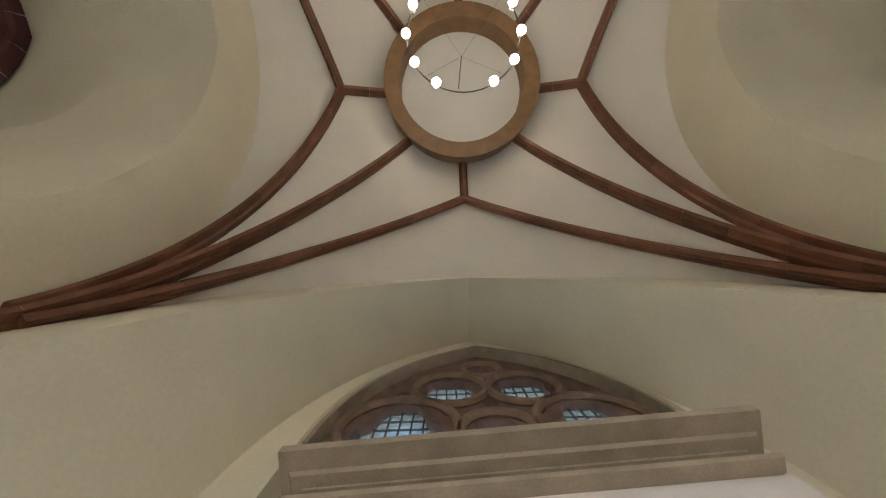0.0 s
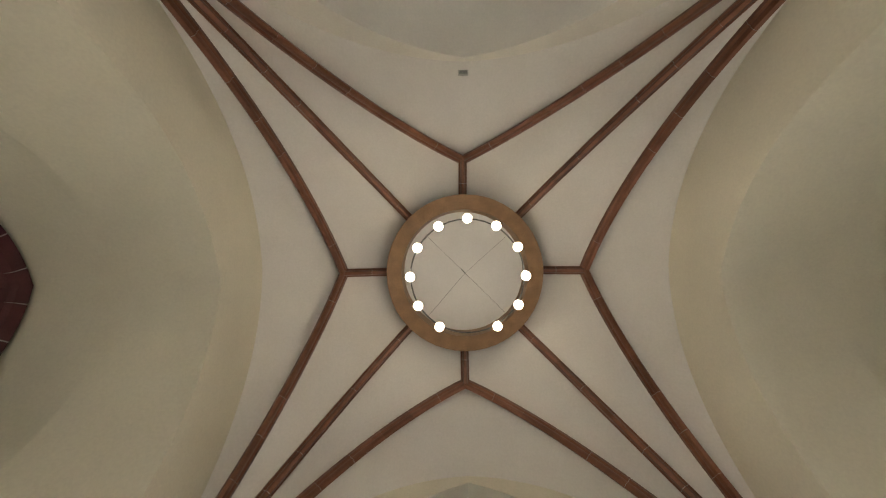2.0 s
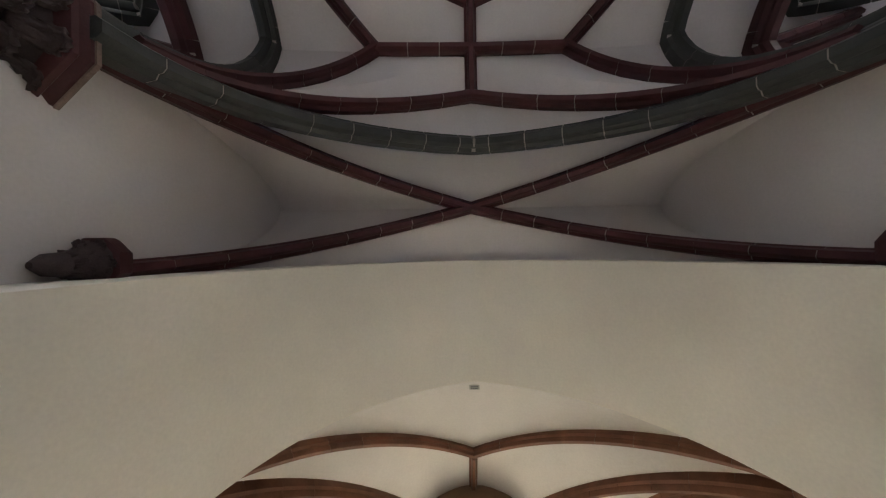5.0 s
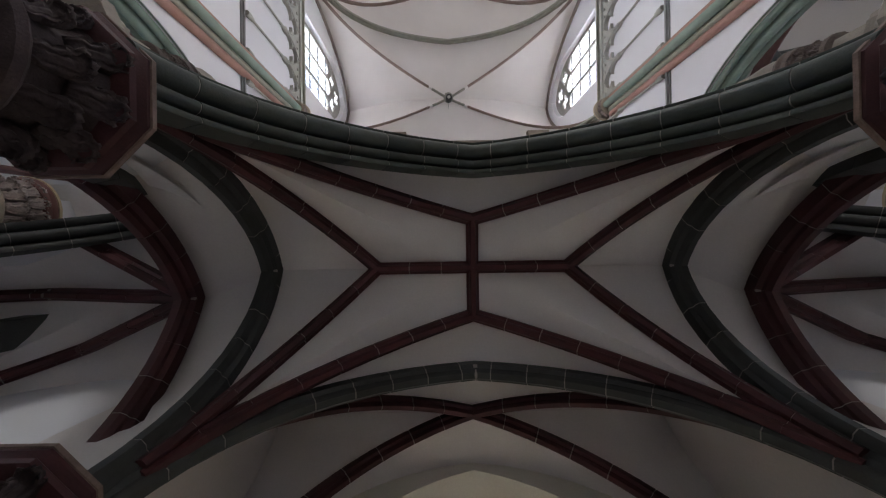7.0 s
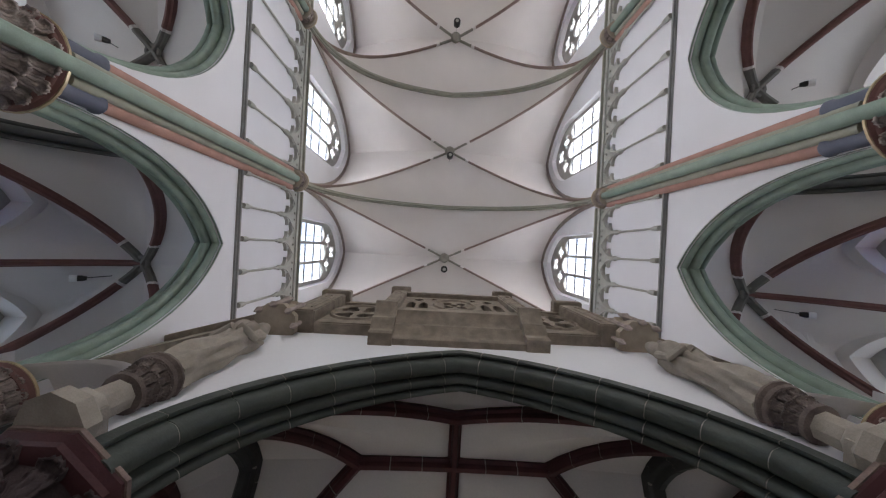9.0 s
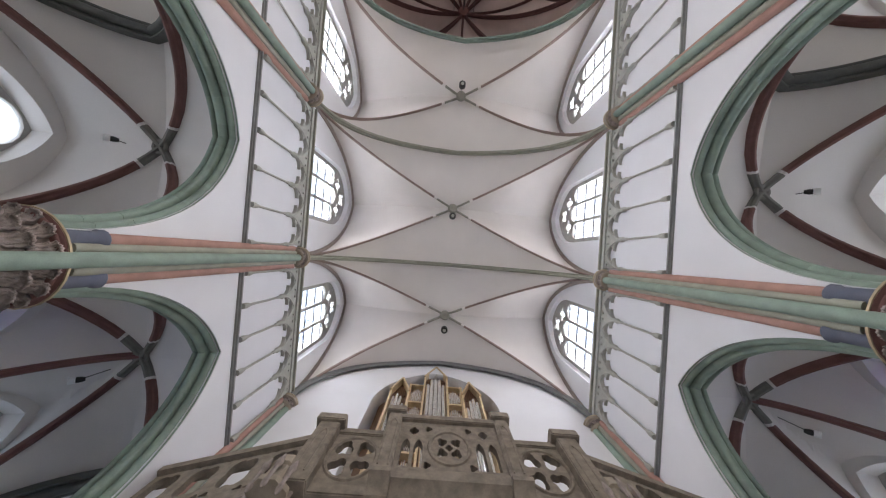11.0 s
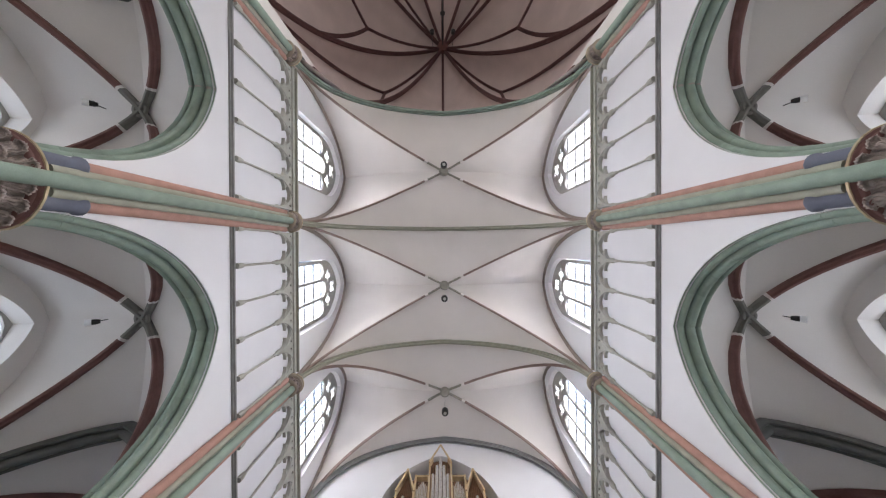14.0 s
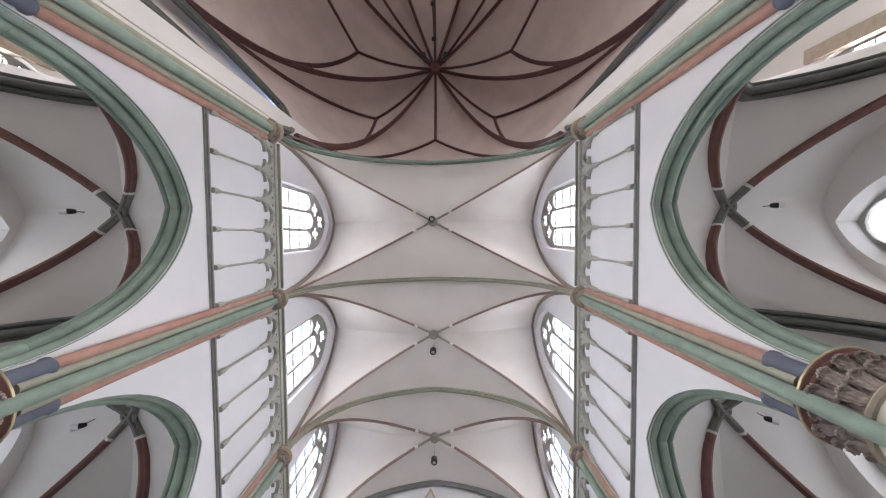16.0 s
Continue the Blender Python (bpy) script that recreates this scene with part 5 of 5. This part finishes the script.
for su in (-1, 1):
    cu = su * 1.58
    holes = [foil(cu + 0.24 * math.cos(math.pi / 4 + k * math.pi / 2), 6.86 + 0.24 * math.sin(math.pi / 4 + k * math.pi / 2), 3, 0.075, 0.085, k * 1.57) for k in range(4)]
    panel("pierced_panel", min(su * 1.16, su * 2.0), max(su * 1.16, su * 2.0), lambda x, z, d: P(x, F0 + 0.02 + d, z), holes, 6.4, 7.32)
    ring_c = [P(cu + 0.4 * math.cos(2 * math.pi * k / 28), F0 + 0.14, high(6.86) + 0.56 * math.sin(2 * math.pi * k / 28)) for k in range(28)]
    bm = bmesh.new()
    sweep(bm, ring_c, ring_of(None, 0.035), lambda i: ring_c[i] - P(cu, F0 + 0.14, high(6.86)), True)
    hung(part("tracery_ring", bm, STONE_PARAPET, par), inv)
    # wings that run back to the nave wall
    w0, w1 = Vector((2.36, F0 + 0.1)), Vector((NAVE_U - 0.02, F0 - 0.62))
    along = lambda t, d: w0.lerp(w1, t) + Vector((0, d))
    for nm, z0, z1, d in (("wing_base", 6.1, 6.3, 0.14), ("wing_coping", 7.32, 7.46, 0.16)):
        bm = bmesh.new()
        v = [bm.verts.new(P(su * along(t, e).x, along(t, e).y, z)) for z in (z0, z1) for t, e in ((0, -d), (1, -d), (1, d), (0, d))]
        for f in ((0, 1, 2, 3), (4, 5, 6, 7), (0, 1, 5, 4), (1, 2, 6, 5), (2, 3, 7, 6), (3, 0, 4, 7)):
            bm.faces.new([v[i] for i in f])
        hung(part(nm, bm, STONE_PARAPET, par), inv)
    L = (w1 - w0).length
    holes = []
    for k in range(4):
        cx = L * (k + 0.5) / 4
        holes += [foil(cx, 6.75, 4, 0.13, 0.13, math.pi / 4)] + [foil(cx + dx, 6.75 + dz, 3, 0.035, 0.045) for dx in (-0.25, 0.25) for dz in (-0.33, 0.33)]
    panel("pierced_panel", 0.0, L, lambda x, z, d: P(su * w0.lerp(w1, x / L).x, w0.lerp(w1, x / L).y + d - 0.06, z), holes, 6.28, 7.05)
# ---- statues on the gallery front ----
for su in (-1, 1):
    cu, cs = su * 2.45, C1 + 0.5
    co = empty("statue_column", P(cu, cs, 0), label="cream engaged column with a dark carved console", category="column", group="statue columns")
    co.location = (0, 0, 0)
    bm = bmesh.new()
    lathe(bm, P(cu, cs, 0), [(0.2, 3.42), (0.2, 3.52), (0.155, 3.57), (0.15, 3.62), (0.11, 3.66), (0.11, 3.84), (0.14, 3.88)], 8)
    part("column", bm, STATUE_STONE, co)
    bm = bmesh.new()
    box(bm, cu - 0.16, cu + 0.16, C1 + 0.3, cs + 0.05, 3.43, 3.6)
    part("bracket", bm, STATUE_STONE, co)
    bm = bmesh.new()
    lathe(bm, P(cu, cs, 0), [(0.12, 3.84), (0.145, 3.85), (0.15, 3.88), (0.12, 3.9), (0.11, 4.0), (0.13, 4.06), (0.185, 4.08), (0.195, 4.11), (0.17, 4.13), (0.2, 4.15), (0.2, 4.17), (0.15, 4.18)], 16)
    bell = part("console", bm, STONE_CONSOLE, co)
    for j in range(20):
        an = 2 * math.pi * (j % 10 + 0.5 * (j // 10)) / 10
        o = new("leaf", LEAF_CONSOLE)
        o.parent = bell
        o.matrix_world = Matrix.Translation(P(cu, cs, 3.88 + 0.09 * (j // 10)) + Vector((0.115 * math.cos(an), 0.115 * math.sin(an), 0)) * (1 + 0.12 * (j // 10))) @ Matrix.Rotation(an, 4, "Z")
    # robed figure as one plain mesh
    bm = bmesh.new()
    DZ = 0.47
    prof = [(0.2, 3.86), (0.215, 3.95), (0.19, 4.2), (0.175, 4.45), (0.17, 4.65), (0.2, 4.85), (0.19, 4.98), (0.08, 5.06), (0.075, 5.1), (0.1, 5.17), (0.1, 5.24), (0.07, 5.31), (0.01, 5.33)]
    lathe(bm, P(cu, cs, 0), [(r * 0.85, 4.165 + (z - 3.86) * 1.14) for r, z in [((a[0] + (b[0] - a[0]) * t / 3), a[1] + (b[1] - a[1]) * t / 3) for a, b in zip(prof, prof[1:]) for t in range(3)] + [prof[-1]]], 56)
    for v in bm.verts:
        d = v.co - P(cu, cs, v.co.z)
        an = math.atan2(d.y, d.x)
        if v.co.z < 5.45:
            f = 1 + 0.17 * abs(math.sin(an * 3.5 + (v.co.z - 4) * 1.7)) + 0.09 * math.sin(an * 9 - v.co.z * 5) + 0.13 * math.sin(v.co.z * 8 + an * 2) - 0.1
            v.co = P(cu, cs, v.co.z) + d * f
    for k in (-1, 1):
        pts = [P(cu + k * 0.18, cs + 0.02, 4.9 + DZ), P(cu + k * 0.22, cs + 0.06, 4.68 + DZ), P(cu + k * 0.03, cs + 0.17, 4.7 + DZ)]
        sweep(bm, pts, ring_of(None, 0.05, 8), Vector((1, 0.2, 0)))
    tagged(link("statue", bm, STATUE_STONE), label="pale stone robed figure standing on a console", category="statue", group="gallery statues")
    ca = empty("statue_canopy", (0, 0, 0), label="beige carved gothic canopy above the statue", category="canopy", group="statue canopies")
    bm = bmesh.new()
    lathe(bm, P(cu, cs, 0), [(0.22, 6.02), (0.29, 6.04), (0.29, 6.14), (0.24, 6.18), (0.22, 6.47), (0.26, 6.5), (0.2, 6.57), (0.16, 6.8)], 8, radians(22.5), radians(382.5))
    part("hood", bm, STONE_BEIGE, ca)
    bm = bmesh.new()
    box(bm, cu - 0.18, cu + 0.18, C1 + 0.3, cs, 6.05, 6.6)
    part("bracket", bm, STONE_BEIGE, ca)
    for j in range(8):
        an = 2 * math.pi * j / 8
        bm = bmesh.new()
        q = P(cu, cs, 0) + Vector((0.27 * math.cos(an), 0.27 * math.sin(an), 0))
        lathe(bm, (q.x, q.y, 0), [(0.01, 5.88), (0.045, 5.98), (0.03, 6.08), (0.035, 6.32), (0.06, 6.38), (0.01, 6.6)], 6)
        part("pinnacle", bm, STONE_CARVED, ca)

# ---- organ ----
OS, OU = BAYS[0] - 0.15, -0.2
org = empty("organ", P(OU, OS, 6.4), label="pipe organ with light oak case and tin pipes", category="organ")
inv = Matrix.Translation(-org.location)


def obox(name, u0, u1, s0, s1, z0, z1, material=OAK, label=""):
    bm = bmesh.new()
    box(bm, OU + u0, OU + u1, s0, s1, z0, z1)
    return hung(part(name, bm, material, org, label), inv)


def pipe(u, s, z0, z1, r):
    bm = bmesh.new()
    m = z0 + min(0.6, (z1 - z0) * 0.22)
    lathe(bm, P(OU + u, s, 0), [(r * 0.35, z0), (r, m), (r, z1), (r * 0.85, z1), (r * 0.85, z1 - 0.05)], 12)
    o = hung(part("pipe", bm, TIN, org), inv)
    bm = bmesh.new()
    box(bm, OU + u - r * 0.55, OU + u + r * 0.55, s + r * 0.92, s + r * 1.06, m + 0.02, m + 0.02 + r * 0.9)
    part("mouth", bm, OAK_DARK_AND_SHADE, o)


# dark board in place of the shade that fills the niche
obox("shade_back_panel", -1.98, 1.98, OS - 0.5, OS - 0.42, 6.4, 15.45, OAK_DARK_AND_SHADE)


def gable_tower(cu, half, z0, z1, tip, n, front, lean=0):
    for k in (-1, 1):
        obox("post", cu + k * half - 0.03, cu + k * half + 0.03, front - 0.35, front + 0.08, z0, z1)
        a, b = P(OU + cu + k * (half + 0.02), front + 0.02, z1 - 0.02), P(OU + cu, front + 0.02, tip)
        bm = bmesh.new()
        sweep(bm, [a, b], [(-0.12, 0.03), (0.12, 0.03), (0.12, -0.03), (-0.12, -0.03)], Vector((0, 1, 0)))
        hung(part("gable", bm, OAK, org), inv)
    # dark sheet that paints the shade between the pipes
    bm = bmesh.new()
    bm.faces.new([bm.verts.new(P(OU + cu + x, front - 0.16, z)) for x, z in ((-half, z0), (half, z0), (half, z1), (0, tip - 0.1), (-half, z1))])
    hung(part("shade_back_panel", bm, OAK_DARK_AND_SHADE, org), inv)
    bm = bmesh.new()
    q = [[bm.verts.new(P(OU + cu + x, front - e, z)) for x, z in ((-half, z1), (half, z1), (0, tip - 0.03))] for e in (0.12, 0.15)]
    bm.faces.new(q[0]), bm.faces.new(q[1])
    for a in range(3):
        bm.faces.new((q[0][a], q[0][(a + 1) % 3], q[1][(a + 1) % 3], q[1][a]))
    hung(part("gable_panel", bm, OAK_DARK_AND_SHADE, org, "dark carved gable panel"), inv)
    r = (half - 0.06) / n
    for i in range(n):
        x = cu - half + 0.06 + r * (2 * i + 1)
        d = abs(i - (n - 1) / 2)
        top = z1 + (0.45 - d * 0.5 if lean == 0 else 0.2 - d * 0.35) - (0.0 if lean == 0 else 0.35 * ((i - (n - 1) / 2) * lean + (n - 1) / 2) / n * 2)
        pipe(x, front - 0.02 - d * 0.02, 7.1, top, r * 0.94)
    for i in range(9):
        x = cu + half * (i - 4) / 4.5
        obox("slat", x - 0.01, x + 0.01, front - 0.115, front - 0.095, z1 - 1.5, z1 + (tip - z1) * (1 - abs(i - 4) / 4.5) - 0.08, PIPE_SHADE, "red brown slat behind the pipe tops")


gable_tower(0, 0.43, 6.4, 15.35, 16.55, 5, OS + 0.05)
for k in (-1, 1):
    gable_tower(k * 1.27, 0.31, 6.4, 13.65, 14.8, 4, OS + 0.12, -k)
    for z0, z1 in ((6.6, 8.6), (8.7, 10.15), (10.25, 11.65), (11.75, 13.15), (13.25, 14.65)):
        obox("rail", min(k * 0.46, k * 0.95), max(k * 0.46, k * 0.95), OS - 0.3, OS + 0.04, z1, z1 + 0.09)
        n = 7
        for i in range(n):
            x = k * (0.49 + 0.42 * (i + 0.5) / n)
            h = (z1 - z0) * (0.9 - 0.085 * abs(i - (2.4 if z0 > 11.7 else 3.2)))
            pipe(x, OS - 0.05, z0 + 0.02, z0 + h, 0.027)
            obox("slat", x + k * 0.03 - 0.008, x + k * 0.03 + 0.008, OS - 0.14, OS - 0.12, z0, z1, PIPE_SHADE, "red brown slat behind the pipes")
        # fretwork, its colour darkened for the shade behind the pipes
        obox("fretwork", min(k * 0.47, k * 0.94), max(k * 0.47, k * 0.94), OS - 0.2, OS - 0.16, z0, z1, OAK_DARK_AND_SHADE, "dark fretwork panel with shade in its colour")
    obox("post", k * 0.96 - 0.035, k * 0.96 + 0.035, OS - 0.3, OS + 0.06, 6.4, 14.74)

# ---- lamps below the vaults ----
for k, (a, b) in enumerate(zip(BAYS, BAYS[1:])):
    s = (a + b) / 2 - (0.45, 0.45, -0.05)[k]
    z = 15.75
    la = empty("ceiling_spotlight", P(0, s, z), label="black cylindrical spotlight hanging below the vault", category="lamp", group="nave spotlights")
    inv = Matrix.Translation(-la.location)
    bm = bmesh.new()
    lathe(bm, P(0, s, 0), [(0.09, z - 0.02), (0.125, z - 0.03), (0.14, z), (0.14, z + 0.24), (0.06, z + 0.3), (0.02, z + 0.34)], 18)
    hung(part("can", bm, BLACK, la), inv)
    bm = bmesh.new()
    lathe(bm, P(0, s, 0), [(0.02, z - 0.022), (0.07, z - 0.026), (0.07, z - 0.03)], 14)
    hung(part("lens", bm, STONE_ARCADE, la, "pale lens"), inv)
    bm = bmesh.new()
    sweep(bm, [P(0, s, z + 0.3), P(0, s, 16.9)], ring_of(None, 0.006), Vector((1, 0, 0)))
    hung(part("cable", bm, BLACK, la), inv)
for side in (-1, 1):
    for a, b in zip(BAYS, BAYS[1:]):
        u, s, z = (side * 8.3, (a + b) / 2, 9.5) if a > 10 else (side * 8.15, 10.75, 9.1)
        la = empty("aisle_spotlight", P(u, s, z), label="small spotlight with white head below the aisle vault", category="lamp", group="aisle spotlights")
        inv = Matrix.Translation(-la.location)
        d = Vector((side * 0.75, 0, -0.66)).normalized()
        e = P(u, s, z)
        bm = bmesh.new()
        sweep(bm, [e - d * 0.02, e + d * 0.1], [(x * 0.065, y * 0.065) for x, y in ring_of(None, 1, 12)], Vector((0, 1, 0)))
        bmesh.ops.create_cone(bm, cap_ends=True, segments=12, radius1=0.065, radius2=0.045, depth=0.08, matrix=Matrix.Translation(e - d * 0.06) @ (-d).to_track_quat("Z", "Y").to_matrix().to_4x4())
        hung(part("head", bm, BLACK, la), inv)
        bm = bmesh.new()
        sweep(bm, [e + d * 0.05, e + d * 0.17], [(x * 0.078, y * 0.078) for x, y in ring_of(None, 1, 12)], Vector((0, 1, 0)))
        hung(part("front_housing", bm, PALE_METAL, la, "white front housing"), inv)
        bm = bmesh.new()
        sweep(bm, [e, P(u - side * 0.02, s, 9.8)], ring_of(None, 0.011), Vector((0, 1, 0)))
        hung(part("stem", bm, BLACK, la), inv)

top = SPRING_N + DOME_R - 0.5
pen = empty("crossing_pendant", P(0, CS, top), label="dark metal pendant with a ball on a long cable", category="pendant")
inv = Matrix.Translation(-pen.location)
bm = bmesh.new()
sweep(bm, [P(0, CS, top), P(0, CS, 14.0)], ring_of(None, 0.035), Vector((1, 0, 0)))
hung(part("cable", bm, BLACK, pen), inv)
for z, r in ((top - 3.6, 0.17), (top - 7.0, 0.14)):
    bm = bmesh.new()
    ball(bm, P(0, CS, z), r, 14)
    hung(part("ball", bm, BLACK, pen), inv)
for k in (-1, 1):
    u, z = k * 0.78, top - 1.6
    la = empty("crossing_spotlight", P(u, CS, z), label="small dark spotlight hanging in the crossing vault", category="lamp", group="crossing spotlights")
    inv = Matrix.Translation(-la.location)
    bm = bmesh.new()
    lathe(bm, P(u, CS, 0), [(0.1, z - 0.16), (0.15, z - 0.15), (0.16, z + 0.12), (0.05, z + 0.22)], 14)
    hung(part("can", bm, BLACK, la), inv)
    bm = bmesh.new()
    sweep(bm, [P(u, CS, z + 0.2), P(u, CS, top + 0.3)], ring_of(None, 0.02), Vector((1, 0, 0)))
    hung(part("stem", bm, BLACK, la), inv)

# ---- daylight in the window openings, and an added choir fill ----
for side in (-1, 1):
    for a, b in zip(BAYS, BAYS[1:]):
        c = (a + b) / 2
        area_lamp("window_light", P(side * (NAVE_U + 2.6), c, 17.6), P(side * NAVE_U, c, 15.1), 3.0, 4.6, NAVE_WATTS * (0.74 if a < 10 else 1.03) * (1.24 if side < 0 else 1.14), (0.985, 0.968, 0.992))
    for c, h in AISLE_WINDOWS:
        area_lamp("window_light", P(side * (AU1 + 0.9), c, 7.2), P(side * (AU1 - 3), c, 7.2), 2.5, 7.0, AISLE_WATTS * (0.36 if c < 13 else 1.7), (1, 0.975, 0.965))
    area_lamp("window_light", P(side * 15.95, 26.8, 12.0), P(0, 26.8, 12.0), 1.6, 7.0, CROSS_WATTS, (1, 0.96, 0.95))
# added fill lamp for the crossing, behind the made-up choir opening
area_lamp("window_light", P(0, CS + 17.3, 9), P(0, CS, 9), 8, 8, CROSS_WATTS * 2, (1, 0.96, 0.95))
area_lamp("window_light", P(0.1, W0 - 1.6, 4.4), P(0.1, 3, 4.4), 2.6, 3.4, 14, (0.97, 0.98, 1))
